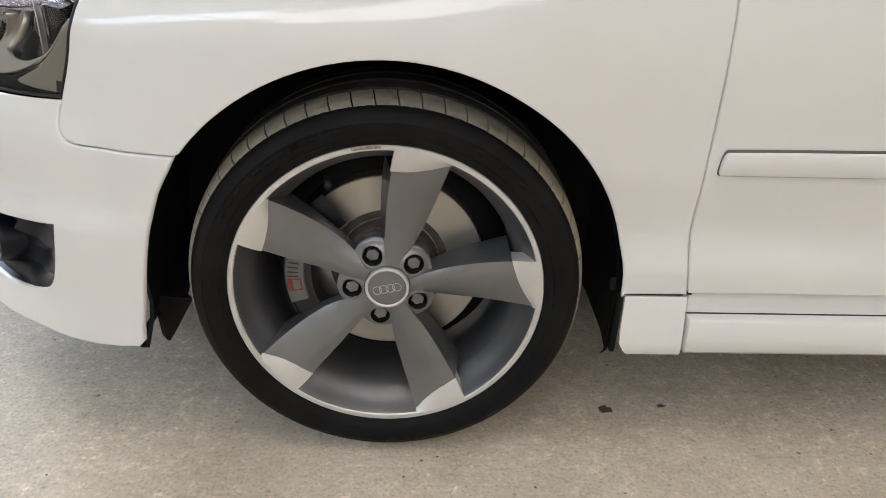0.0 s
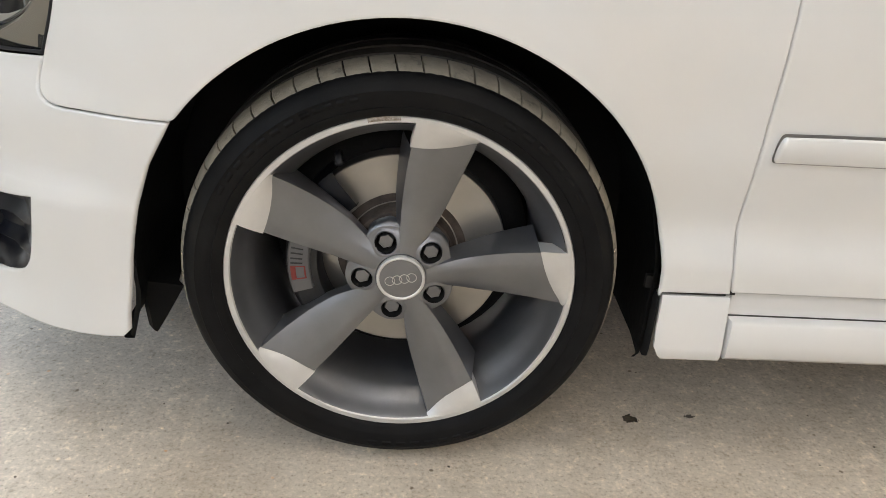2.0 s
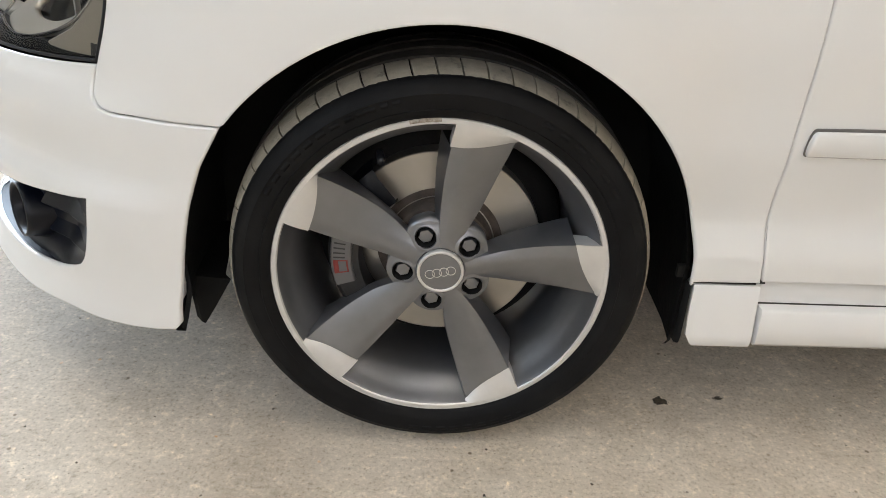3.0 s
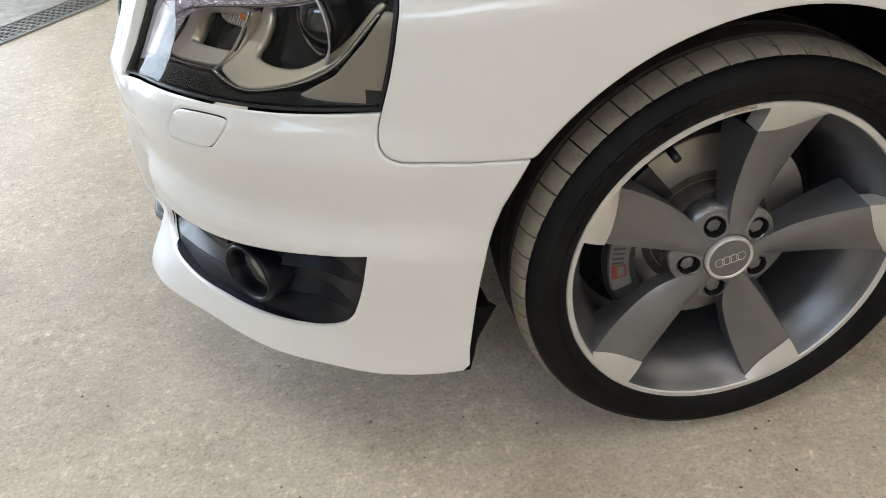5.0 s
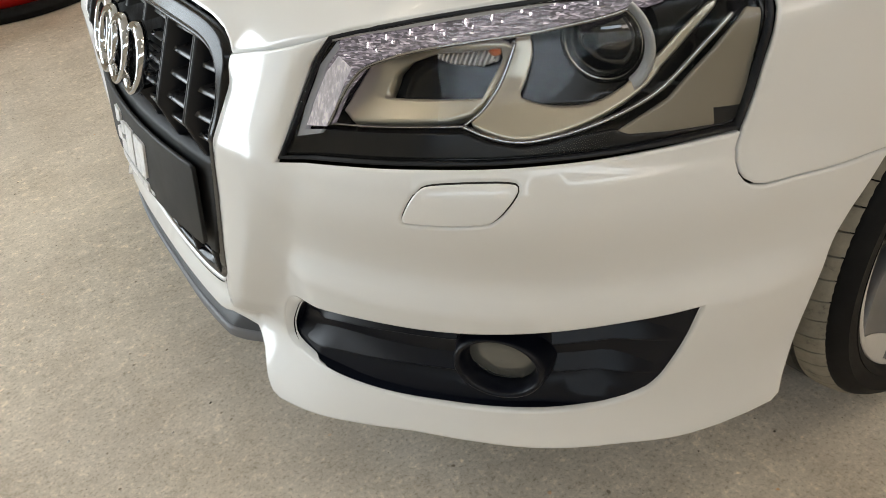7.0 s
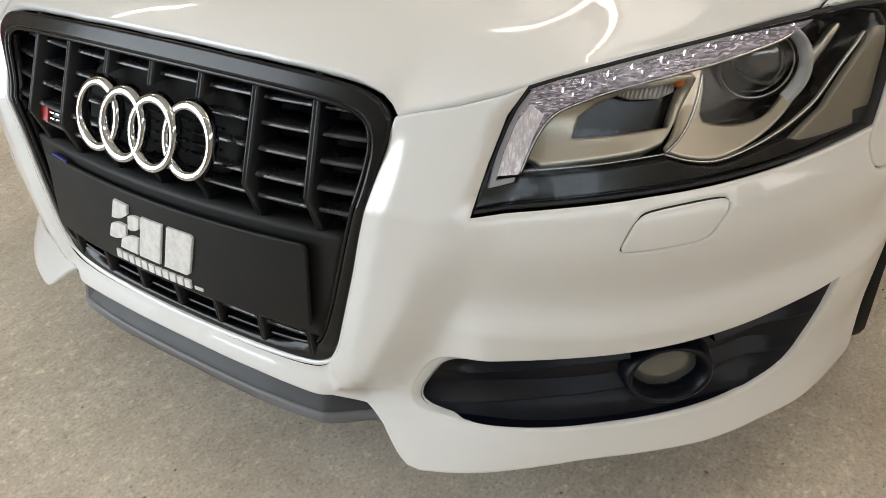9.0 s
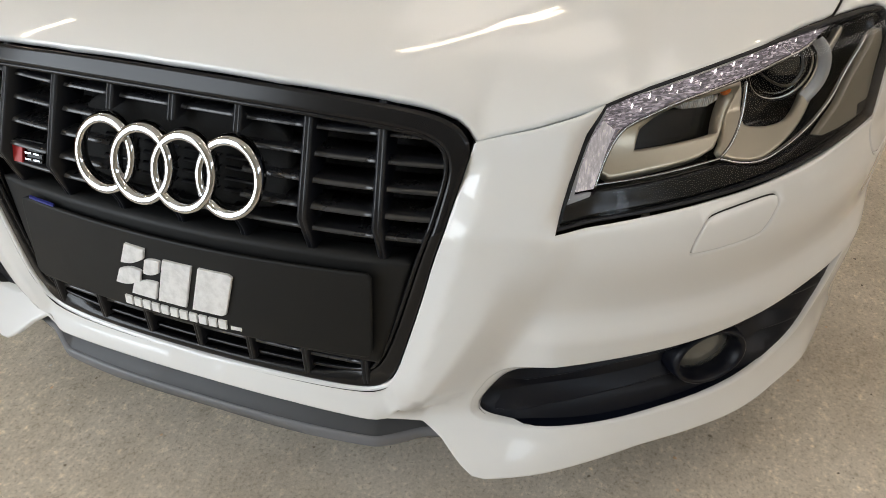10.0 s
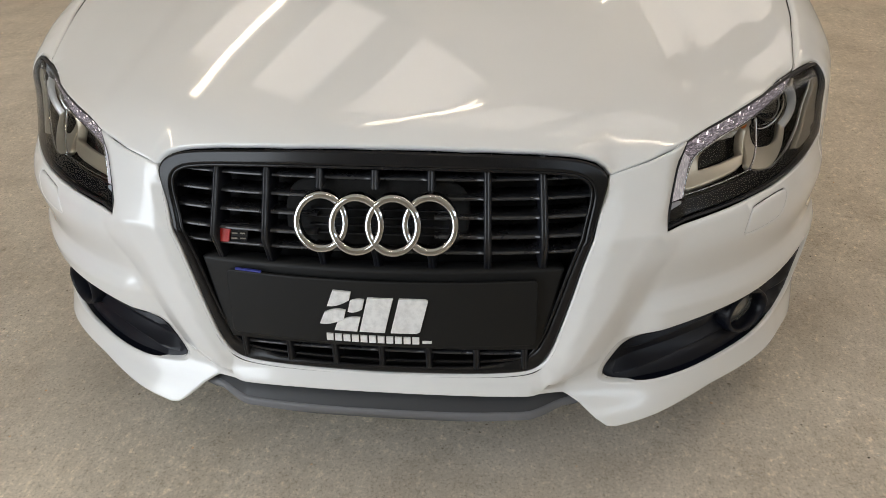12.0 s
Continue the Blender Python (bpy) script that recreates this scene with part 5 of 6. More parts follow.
    # inner reflector tray with its dark window
    tray = [(0.536, 0.584), (0.62, 0.589), (0.700, 0.594), (0.722, 0.608), (0.745, 0.634), (0.760, 0.664), (0.716, 0.666), (0.66, 0.659), (0.602, 0.648), (0.574, 0.638), (0.553, 0.616)]
    window = [(0.594, 0.6065), (0.604, 0.626), (0.628, 0.640), (0.665, 0.6515), (0.742, 0.657), (0.744, 0.645), (0.718, 0.6105)]
    panel("reflector_tray", rounded(tray, 1), [window], lambda p, z: lamp_skin(p, z, -0.026 - 0.016 * np.sin(np.clip((z - 0.58) / 0.08, 0, 1) * math.pi)), BEZEL, house, "satin silver reflector tray", step=0.008, depth=0.018, roll=0.0015)
    panel("indicator", rounded([(0.655, 0.638), (0.660, 0.653), (0.725, 0.661), (0.742, 0.656), (0.732, 0.634)], 1), [], lamp_at(-0.050), RIBBED, house, "ribbed indicator reflector", step=0.010, depth=0.01, roll=0.0008)
    bm = bmesh.new()
    bmesh.ops.create_uvsphere(bm, u_segments=12, v_segments=8, radius=0.007, matrix=Matrix.Translation(tuple(lamp_skin(0.735, np.array(0.6545), -0.036))))
    part("indicator_bulb", bm, AMBER, house, "amber indicator bulb")
    # outer reflector bowl round the projector
    bowl = [(0.703, 0.594), (0.7285, 0.5855), (0.7625, 0.580), (0.7965, 0.5835), (0.8245, 0.5886), (0.853, 0.596), (0.8815, 0.606), (0.9095, 0.619), (0.9375, 0.642), (0.9625, 0.667), (0.979, 0.682), (0.971, 0.685), (0.951, 0.668), (0.928, 0.646), (0.901, 0.627), (0.87, 0.6125), (0.8405, 0.604), (0.8055, 0.6035), (0.777, 0.6075), (0.759, 0.613), (0.7725, 0.630), (0.779, 0.650), (0.772, 0.670), (0.757, 0.660), (0.738, 0.625), (0.722, 0.606)]
    panel("reflector_bowl", rounded(bowl, 1), [], lambda p, z: lamp_skin(p, z, -0.019 - 0.55 * np.clip(z - 0.576, 0, 0.05)), BEZEL, house, "satin gold-silver reflector bowl", step=0.006, depth=0.010, roll=0.0012)
    centre = lamp_skin(0.870, np.array(0.652), -0.066)
    turn = Matrix.Translation(tuple(centre)) @ pose(0, 0, 0, 0, 0, -62)
    V, F = lathe([(0.047, -0.01), (0.046, 0.012), (0.0435, 0.018), (0.0405, 0.018), (0.0385, 0.010)], 48)
    ring = mesh_object("projector", [turn @ Vector(q) for q in V], F, GLOSS, house, "black projector barrel")
    V, F = lathe([(0.0385, 0.0135), (0.0395, 0.0185), (0.0405, 0.0135)], 48)
    mesh_object("lens_ring", [turn @ Vector(q) for q in V], F, CHROME, ring, "thin bright ring round the projector glass")
    V, F = lathe([(0.0005, 0.032), (0.012, 0.0305), (0.022, 0.026), (0.031, 0.019), (0.0385, 0.010)], 48)
    mesh_object("projector_lens", [turn @ Vector(q) for q in V], F, PROJECTOR, ring, "round projector glass")
    V, F = lathe([(0.0430, 0.0215), (0.0440, 0.0240), (0.0500, 0.0285), (0.0550, 0.0310), (0.0560, 0.0295)], 30, -0.85, 0.95, False)
    mesh_object("projector_trim", [turn @ Vector(q) for q in V], F, MACHINED, house, "bright crescent beside the projector")
    for line, rad, off in (([(0.701, 0.593), (0.7285, 0.5835), (0.7625, 0.578), (0.7965, 0.5815), (0.8245, 0.5866), (0.853, 0.594), (0.8815, 0.604), (0.9095, 0.617), (0.9375, 0.640), (0.9625, 0.665), (0.9785, 0.680)], 0.0026, -0.021),
                           ([(0.534, 0.583), (0.60, 0.587), (0.66, 0.5915), (0.703, 0.5935)], 0.0014, -0.021),
                           ([(0.703, 0.5945), (0.724, 0.607), (0.745, 0.632), (0.760, 0.664)], 0.0019, -0.021),
                           ([(0.533, 0.583), (0.5495, 0.616), (0.568, 0.637), (0.59, 0.6462), (0.642, 0.660), (0.72, 0.669), (0.795, 0.6737), (0.86, 0.6825), (0.89, 0.690)], 0.0022, -0.0165)):
        V, F = ribbon(smooth_line(line), off, rad)
        mesh_object("trim_line", V, F, CHROME, house, "thin bright trim line")
    panel("side_reflector", [(0.852, 0.5815), (0.91, 0.5800), (0.970, 0.5810), (0.9815, 0.5860), (0.9895, 0.6173), (0.9970, 0.6526), (1.0015, 0.684), (0.988, 0.686), (0.9585, 0.652), (0.914, 0.611), (0.88, 0.595)], [], lamp_at(-0.0135), CLEARGREY, house, "smoked side reflector with fine ribs", step=0.010, depth=0.01, roll=0.001)
    return house
left_lamp = headlamp()
right_lamp = mirrored(left_lamp, car)
def mirror_children(src, dst):
    for o in list(src.children):
        c2 = mirrored(o, dst)
        c2.visible_shadow = o.visible_shadow
        mirror_children(o, c2)
mirror_children(left_lamp, right_lamp)

# ---------------------------------------------------------------- wheels
RR = 0.234
def wheel_mesh():
    barrel = [(0.2250, -0.0015), (0.2225, -0.006), (0.2200, -0.014), (0.2120, -0.030), (0.2020, -0.046), (0.1960, -0.065), (0.1930, -0.10), (0.1930, -0.19), (0.2000, -0.20), (0.224, -0.205)]
    V, F = lathe(barrel, 120)
    return mesh_object("wheel", V, F, RIMGREY, car, "titanium-lacquered five-arm alloy wheel with machined tips", sharp=60)
wheel = wheel_mesh()
wheel.matrix_basis = pose(-0.002, -0.848, 0.301) @ Matrix.Diagonal((1.020, 1.0, 1.020, 1.0))
SPOKE0, NUT0 = 74.0, 42.5
HUBD = -0.020                             # the hub lies behind the rim's face
def edge_angles(r):
    s = min(max((r - 0.055) / (0.212 - 0.055), -0.1), 1.15)
    ease = s ** 0.95 if s > 0 else s
    back = float(np.interp(r, [0.036, 0.050, 0.060, 0.075, 0.100, 0.120, 0.145, 0.180, 0.220, 0.232], [-20.0, -15.5, -14.6, -14.6, -14.0, -12.7, -11.1, -9.3, -7.6, -7.1]))
    return 20.0 - 6.3 * ease, back
def arm_depth(r, t):
    s = min(max((r - 0.036) / (0.228 - 0.036), 0), 1)
    crown = -0.0085 * (2 * t - 1) ** 2 * (1 - 0.8 * s) * min(1.0, 0.15 + s / 0.35)
    twist = -0.016 * max(t - 0.25, 0) * math.sin(math.pi * min(1, s * 0.92))
    return -0.0235 + 0.0235 * s ** 1.3 - 0.0045 * math.sin(math.pi * s) + crown + twist
def tip_r(t):
    return 0.1922 + 0.0295 * t ** 2.2
def lip_in(theta):
    return 0.2256 + 0.0006 * math.sin(radians(5 * theta))
# machined lip
V, F = [], []
steps = 240
for i in range(steps):
    a = 360.0 * i / steps
    t = radians(a)
    for r, d in ((RR, -0.006), (RR + 0.0004, -0.001), (RR - 0.0012, 0.0008), (lip_in(a) + 0.001, 0.0006), (lip_in(a) - 0.0006, -0.0016)):
        V.append((r * math.cos(t), -d, r * math.sin(t)))
for i in range(steps):
    j = (i + 1) % steps
    for q in range(4):
        F.append((i * 5 + q, i * 5 + q + 1, j * 5 + q + 1, j * 5 + q))
mesh_object("machined_lip", V, F, MACHINED, wheel, "bright machined outer lip", sharp=40)
V, F = lathe([(RR + 0.0008, -0.004), (RR + 0.0010, 0.0002), (RR - 0.001, 0.0014), (RR - 0.0045, 0.0013), (RR - 0.005, 0.0004)], 12, radians(92), radians(102), False)
mesh_object("kerb_scuff", V, F, SCUFF, wheel, "scuffed patch on the machined lip")
def arm(k):
    nt, nr = 15, 22
    V, F = [], []
    ts = [i / (nt - 1) for i in range(nt)]
    def put(r, t, d):
        a1, a2 = edge_angles(r)
        th = radians(SPOKE0 + 72 * k + a1 + (a2 - a1) * t)
        return (r * math.cos(th), -d, r * math.sin(th))
    rows = []
    for i in range(nr):
        row = []
        for t in ts:
            r = 0.036 + (tip_r(t) - 0.036) * i / (nr - 1)
            row.append((r, t))
        rows.append(row)
    width = nt + 4
    for row in rows:
        r0, r1 = row[0][0], row[-1][0]
        d0, d1 = arm_depth(r0, 0.0), arm_depth(r1, 1.0)
        deep = -0.055 - 0.02 * (r0 - 0.05) / 0.13
        V.append(put(r0, -0.14, deep))
        V.append(put(r0, -0.012, d0 - 0.006))
        for j, (r, t) in enumerate(row):
            V.append(put(r, 0.012 + 0.976 * t, arm_depth(r, t)))
        V.append(put(r1, 1.012, d1 - 0.006))
        V.append(put(r1, 0.97, deep))
    for i in range(nr - 1):
        for j in range(width - 1):
            F.append((i * width + j, i * width + j + 1, (i + 1) * width + j + 1, (i + 1) * width + j)[::-1])
    mesh_object("arm", V, F, RIMGREY, wheel, "", sharp=38)
    V, F = [], []
    nr2 = 7
    for i in range(nr2):
        s = i / (nr2 - 1)
        for q in range(-1, nt + 1):
            t = min(max(q / (nt - 1), 0), 1)
            r = tip_r(t) + (0.2285 - tip_r(t)) * s
            dd = arm_depth(tip_r(t), t) * (1 - s) ** 1.5 + 0.0007
            if q in (-1, nt):
                dd -= 0.03
            V.append(put(r, -0.012 if q <= 0 else (1.012 if q >= nt - 1 else 0.012 + 0.976 * t), dd))
    w2 = nt + 2
    for i in range(nr2 - 1):
        for j in range(w2 - 1):
            F.append((i * w2 + j, i * w2 + j + 1, (i + 1) * w2 + j + 1, (i + 1) * w2 + j)[::-1])
    mesh_object("machined_tip", V, F, MACHINED, wheel, "bright machined arm tip", sharp=38)
for k in range(5):
    arm(k)
# hub with bolt wells
ring_pts = lambda cx, cy, r, m: [(cx + r * math.cos(2 * math.pi * i / m), cy + r * math.sin(2 * math.pi * i / m)) for i in range(m)]
hub_out = []
for i in range(120):
    t = 2 * math.pi * i / 120
    r = 0.0730 + 0.0040 * math.cos(5 * (t - radians(NUT0)))
    hub_out.append((r * math.cos(t), r * math.sin(t)))
nuts = [(0.0535 * math.cos(radians(NUT0 + 72 * k)), 0.0535 * math.sin(radians(NUT0 + 72 * k))) for k in range(5)]
def hub_face(a, b):
    a, b = np.asarray(a, float), np.asarray(b, float)
    r = np.hypot(a, b)
    d = HUBD - 0.0055 - 0.010 * sstep(0.038, 0.075, r)
    for cx, cy in nuts:
        d = d + 0.0025 * np.exp(-(((np.hypot(a - cx, b - cy) - 0.0155) / 0.004) ** 2))
    return np.stack([a, -d, b], -1)
panel("hub", hub_out, [ring_pts(cx, cy, 0.0142, 28) for cx, cy in nuts] + [ring_pts(0, 0, 0.0335, 56)], hub_face, RIMGREY, wheel, "", step=0.004, depth=0.03, roll=0.0012)
V, F = lathe([(r, d + HUBD) for r, d in ((0.0335, -0.006), (0.0333, 0.0015), (0.0320, 0.0026), (0.0300, 0.0022), (0.0290, 0.0008))], 64)
mesh_object("cap_rim", V, F, MACHINED, wheel, "bright centre cap rim")
V, F = lathe([(r, d + HUBD) for r, d in ((0.0292, 0.0008), (0.0200, 0.0018), (0.0100, 0.0022), (0.0004, 0.0023))], 64)
cap = mesh_object("centre_cap", V, F, RIMGREY, wheel, "grey centre cap with four thin rings")
V, F = [], []
for i in range(4):
    cx = -0.0150 + 0.0100 * i
    ln = [(cx * math.cos(0.22) - 0 * math.sin(0.22) + 0.0066 * math.cos(t), -0.0027 - HUBD, cx * math.sin(0.22) + 0.0066 * math.sin(t)) for t in np.linspace(0, 2 * math.pi, 36, endpoint=False)]
    v2, f2 = tube(ln, 0.00055, 6, True)
    o = len(V)
    V += v2
    F += [tuple(q + o for q in f) for f in f2]
mesh_object("cap_ring", V, F, MACHINED, wheel, "four thin bright rings")
for cx, cy in nuts:
    V, F = lathe([(0.0150, -0.008), (0.0140, -0.010), (0.0138, -0.036), (0.0004, -0.036)], 28)
    well = mesh_object("bolt_well", [(x + cx, y - HUBD, z + cy) for x, y, z in V], F, LINER, wheel, "dark bolt recess")
    V, F = [], []
    for r, d in ((0.0108, -0.036), (0.0108, -0.0150), (0.0100, -0.0138), (0.0060, -0.0134)):
        for i in range(6):
            t = radians(60 * i + 15)
            V.append((cx + r * math.cos(t), -d - HUBD, cy + r * math.sin(t)))
    for q in range(3):
        for i in range(6):
            j = (i + 1) % 6
            F.append((q * 6 + i, (q + 1) * 6 + i, (q + 1) * 6 + j, q * 6 + j))
    F.append(tuple(18 + i for i in range(6)))
    bolt = bmesh.new()
    rows = [bolt.verts.new(v) for v in V]
    for f in F:
        bolt.faces.new([rows[i] for i in f])
    bmesh.ops.recalc_face_normals(bolt, faces=bolt.faces)
    part("bolt_cap", bolt, RIMGREY, wheel, "grey hexagonal bolt cover", smooth=False)
# tyre
side = [(0.2290, -0.007), (0.2335, -0.004), (0.2365, 0.0010), (0.2410, 0.0045), (0.2500, 0.0085), (0.2520, 0.0092), (0.2530, 0.0080), (0.2640, 0.0110), (0.2760, 0.0110), (0.2780, 0.0118), (0.2800, 0.0105), (0.2890, 0.0065), (0.2965, -0.0005), (0.3010, -0.007)]
squash = lambda r: 0.229 + (r - 0.229) * 0.812
V, F = lathe([(squash(r), d) for r, d in side + [(0.2990, -0.012)]], 144)
mesh_object("tyre", V, F, RUBBER, wheel, "black low-profile tyre sidewall", sharp=50)
V, F = [], []
def tread():
    prof = [(0.3002, -0.0060), (0.3032, -0.0095), (0.3075, -0.0165), (0.3105, -0.025), (0.3128, -0.036), (0.3138, -0.046), (0.3080, -0.0475), (0.3080, -0.0545), (0.3142, -0.056), (0.3155, -0.085), (0.3085, -0.0865), (0.3085, -0.0945), (0.3158, -0.096), (0.3158, -0.126), (0.3085, -0.1275), (0.3085, -0.1355), (0.3155, -0.137), (0.3140, -0.165), (0.3080, -0.1665), (0.3080, -0.1735), (0.3135, -0.175), (0.3075, -0.200), (0.3000, -0.214)]
    V, F = [], []
    angs = []
    blocks = 58
    for i in range(blocks):
        a = 2 * math.pi * i / blocks
        w = 2 * math.pi / blocks
        for f, cut in ((0.0, 1), (0.055, 1), (0.065, 0), (0.55, 0), (0.990, 0)):
            angs.append((a + f * w, cut))
    k = len(prof)
    for a, cut in angs:
        for j, (r, d) in enumerate(prof):
            dep = 0.0075 if (cut and 1 <= j <= 4) or (cut and j in (20, 21)) else 0.0
            sk = 0.018 * (j / 5.0 - 0.5) if j <= 5 else 0.0
            rr = squash(r) - dep * 0.85
            V.append((rr * math.cos(a + sk), -(d - dep * (0.55 if j < 3 else 0.0)), rr * math.sin(a + sk)))
    m = len(angs)
    for i in range(m):
        j = (i + 1) % m
        for q in range(k - 1):
            F.append((i * k + q, i * k + q + 1, j * k + q + 1, j * k + q))
    return V, F
V, F = tread()
kk = 23
shoulder = [f for n_f, f in enumerate(F) if max(i % kk for i in f) <= 5 and (n_f // (kk - 1)) % 5 != 0]
slits = [f for n_f, f in enumerate(F) if max(i % kk for i in f) <= 5 and (n_f // (kk - 1)) % 5 == 0]
crown = [f for f in F if max(i % kk for i in f) > 5]
def used(V, F):
    ids = sorted({i for f in F for i in f})
    at = {i: n_i for n_i, i in enumerate(ids)}
    return [V[i] for i in ids], [tuple(at[i] for i in f) for f in F]
V1, F1 = used(V, shoulder)
mesh_object("tread_shoulder", V1, F1, DUSTY, wheel, "dusty tan tread shoulder with narrow slits", sharp=35)
V1, F1 = used(V, slits)
tagged(mesh_object("tread_slit", V1, F1, LINER, wheel, "dark narrow tread slits", sharp=35), "dark narrow tread slits", kind="stuff")
V1, F1 = used(V, crown)
mesh_object("tread", V1, F1, CROWN, wheel, "grey worn tread with long grooves", sharp=35)
# dark, ungreased sidewall lettering stands as plain raised bars
for a0, cnt, size in ((150, 9, 4.0), (118, 5, 3.0), (62, 6, 5.0), (300, 9, 4.0)):
    for i in range(cnt):
        t = radians(a0 - i * size * 1.15)
        V, F = lathe([(0.2590, 0.0108), (0.2590, 0.0117), (0.2655, 0.0117), (0.2655, 0.0108)], 3, t - radians(size * 0.36), t + radians(size * 0.36), False)
        mesh_object("sidewall_bar", V, F, RUBBER, wheel)
# valve
th = radians(118)
V, F = tube([(0.186 * math.cos(th), 0.052, 0.186 * math.sin(th)), (0.180 * math.cos(th), 0.030, 0.180 * math.sin(th))], 0.0055, 10)
mesh_object("valve", V, F, PLASTIC, wheel, "black rubber tyre valve")
for m in (pose(-0.002, 0.848, 0.301, 0, 0, 180), pose(2.578, -0.832, 0.301), pose(2.578, 0.832, 0.301, 0, 0, 180)):
    copy_thing(wheel, m)

# brake
V, F = lathe([(0.0800, -0.098), (0.0820, -0.0985), (0.1520, -0.0985), (0.1535, -0.100), (0.1535, -0.125), (0.080, -0.126)], 96)
disc = mesh_object("brake_disc", V, F, DISC, car, "bare steel brake disc", sharp=30)
disc.matrix_basis = pose(-0.002, -0.846, 0.301)
V, F = lathe([(0.0815, -0.100), (0.0810, -0.078), (0.0780, -0.072), (0.0600, -0.070), (0.0004, -0.068)], 72)
mesh_object("disc_hat", V, F, HAT, disc, "dull brown disc hat", sharp=30)
V, F = lathe([(0.0835, -0.0978), (0.0955, -0.0978)], 72)
mesh_object("disc_band", V, F, HAT, disc, "dark unswept band on the disc")
def caliper():
    V, F = [], []
    prof = [(0.116, -0.090), (0.117, -0.066), (0.121, -0.058), (0.138, -0.055), (0.158, -0.058), (0.166, -0.068), (0.168, -0.14)]
    v2, f2 = lathe(prof, 24, radians(171), radians(216), False)
    k = len(prof)
    f2 = list(f2) + [tuple(range(k)), tuple(24 * k + q for q in range(k))[::-1]]
    body = mesh_object("brake_caliper", v2, f2, CALIPER, disc, "black brake caliper", sharp=35)
    return body
caliper()
cover_prof = [(0.1300, -0.0560), (0.1312, -0.0515), (0.1330, -0.0500), (0.1590, -0.0500), (0.1610, -0.0515), (0.1620, -0.0560)]
v2, f2 = lathe(cover_prof, 18, radians(166), radians(197.5), False)
f2 = list(f2) + [tuple(range(6)), tuple(18 * 6 + q for q in range(6))[::-1]]
mesh_object("caliper_cover", v2, f2, COVER, disc, "satin grey caliper cover plate", sharp=35)
# badge on the cover: plain dark bars and a red frame
for a, da in ((170.5, 0.9), (173.6, 0.9), (176.7, 0.9), (179.5, 0.9)):
    v2, f2 = lathe([(0.1400, -0.0500), (0.1403, -0.0493), (0.1567, -0.0493), (0.1570, -0.0500)], 3, radians(a), radians(a + da), False)
    mesh_object("caliper_bar", v2, f2, DARKLIP, disc, "dark engraved bar")
for a, da, r0, r1 in ((181.6, 0.8, 0.1360, 0.1575), (189.2, 0.8, 0.1360, 0.1575), (182.4, 6.8, 0.1360, 0.1385), (182.4, 6.8, 0.1500, 0.1575)):
    v2, f2 = lathe([(r0, -0.0500), (r0 + 0.0003, -0.0492), (r1 - 0.0003, -0.0492), (r1, -0.0500)], 5, radians(a), radians(a + da), False)
    mesh_object("caliper_flash", v2, f2, DULLRED, disc, "faded red badge mark")
v2, f2 = lathe([(0.104, -0.088), (0.106, -0.072), (0.150, -0.070), (0.164, -0.078), (0.166, -0.12)], 12, radians(128), radians(152), False)
mesh_object("caliper_carrier", v2, f2, PLASTIC, disc, "black caliper carrier", sharp=35)
v2, f2 = lathe([(0.0004, -0.128), (0.17, -0.128), (0.19, -0.15)], 48)
mesh_object("dust_shield", v2, f2, LINER, disc, "black dust shield behind the disc")

# ---------------------------------------------------------------- arch liners, underside and the rest of the shell
def liner(sgn):
    V, F = [], []
    n_a = 60
    for i in range(n_a):
        t = radians(206 - (206 + 26) * i / (n_a - 1))
        low = min(max(t, radians(-4)), radians(188))
        drop = 0.14 * abs(t - low) / radians(20)
        ca, sa = math.cos(low), math.sin(low)
        rib = 0.003 * math.sin(i * 1.3)
        zz = max(0.20, AZ + AR * sa - drop)
        w_out = -float(skin(girth(AX + (AR + 0.006) * ca), np.array(zz))[1]) - 0.016
        for w, r in ((w_out, AR + 0.004), (w_out - 0.01, AR + 0.014), (0.76, AR + 0.018 + rib), (0.66, AR + 0.018 + rib), (0.56, AR + 0.014), (0.545, AR - 0.02), (0.54, 0.05)):
            V.append((AX + (r + (0.24 if ca < 0 else -0.08) * drop) * ca, -sgn * w, max(0.19, AZ + r * sa + 0.003 * max(sa, 0) ** 4 - drop)))
    k = 7
    for i in range(n_a - 1):
        for j in range(k - 1):
            F.append((i * k + j, i * k + j + 1, (i + 1) * k + j + 1, (i + 1) * k + j))
    return mesh_object("arch_liner", V, F, LINER, car, "black wheel arch liner", sharp=60)
liner(1), liner(-1)
# air deflector ahead of the tyre
flap = [(-0.378, 0.245), (-0.375, 0.205), (-0.371, 0.160), (-0.366, 0.157), (-0.352, 0.180), (-0.319, 0.240)]
V = [(x, -0.768, z) for x, z in flap] + [(x - 0.01, -0.758, z + 0.003) for x, z in flap] + [(x - 0.03, -0.60, z + 0.01) for x, z in flap]
m = len(flap)
F = [(r * m + i, r * m + (i + 1) % m, (r + 1) * m + (i + 1) % m, (r + 1) * m + i) for r in range(2) for i in range(m)] + [tuple(range(m))[::-1]]
mesh_object("air_deflector", V, F, LINER, car, "black plastic air deflector at the arch", smooth=False)
V, F = [], []
for z, y in ((0.297, -0.829), (0.266, -0.835), (0.239, -0.8395), (0.212, -0.8430), (0.199, -0.8415), (0.194, -0.835)):
    x = 0.3600 - 0.004 * (0.29 - z) / 0.08
    V += [(x + 0.004, y - 0.001, z), (x, y + 0.001, z), (x - 0.001, -0.79, z), (x + 0.004, -0.70, z)]
F = [(4 * r + c, 4 * r + c + 1, 4 * r + c + 5, 4 * r + c + 4) for r in range(5) for c in range(3)]
mesh_object("mud_guard", V, F, LINER, car, "scuffed black liner edge behind the tyre", smooth=True)
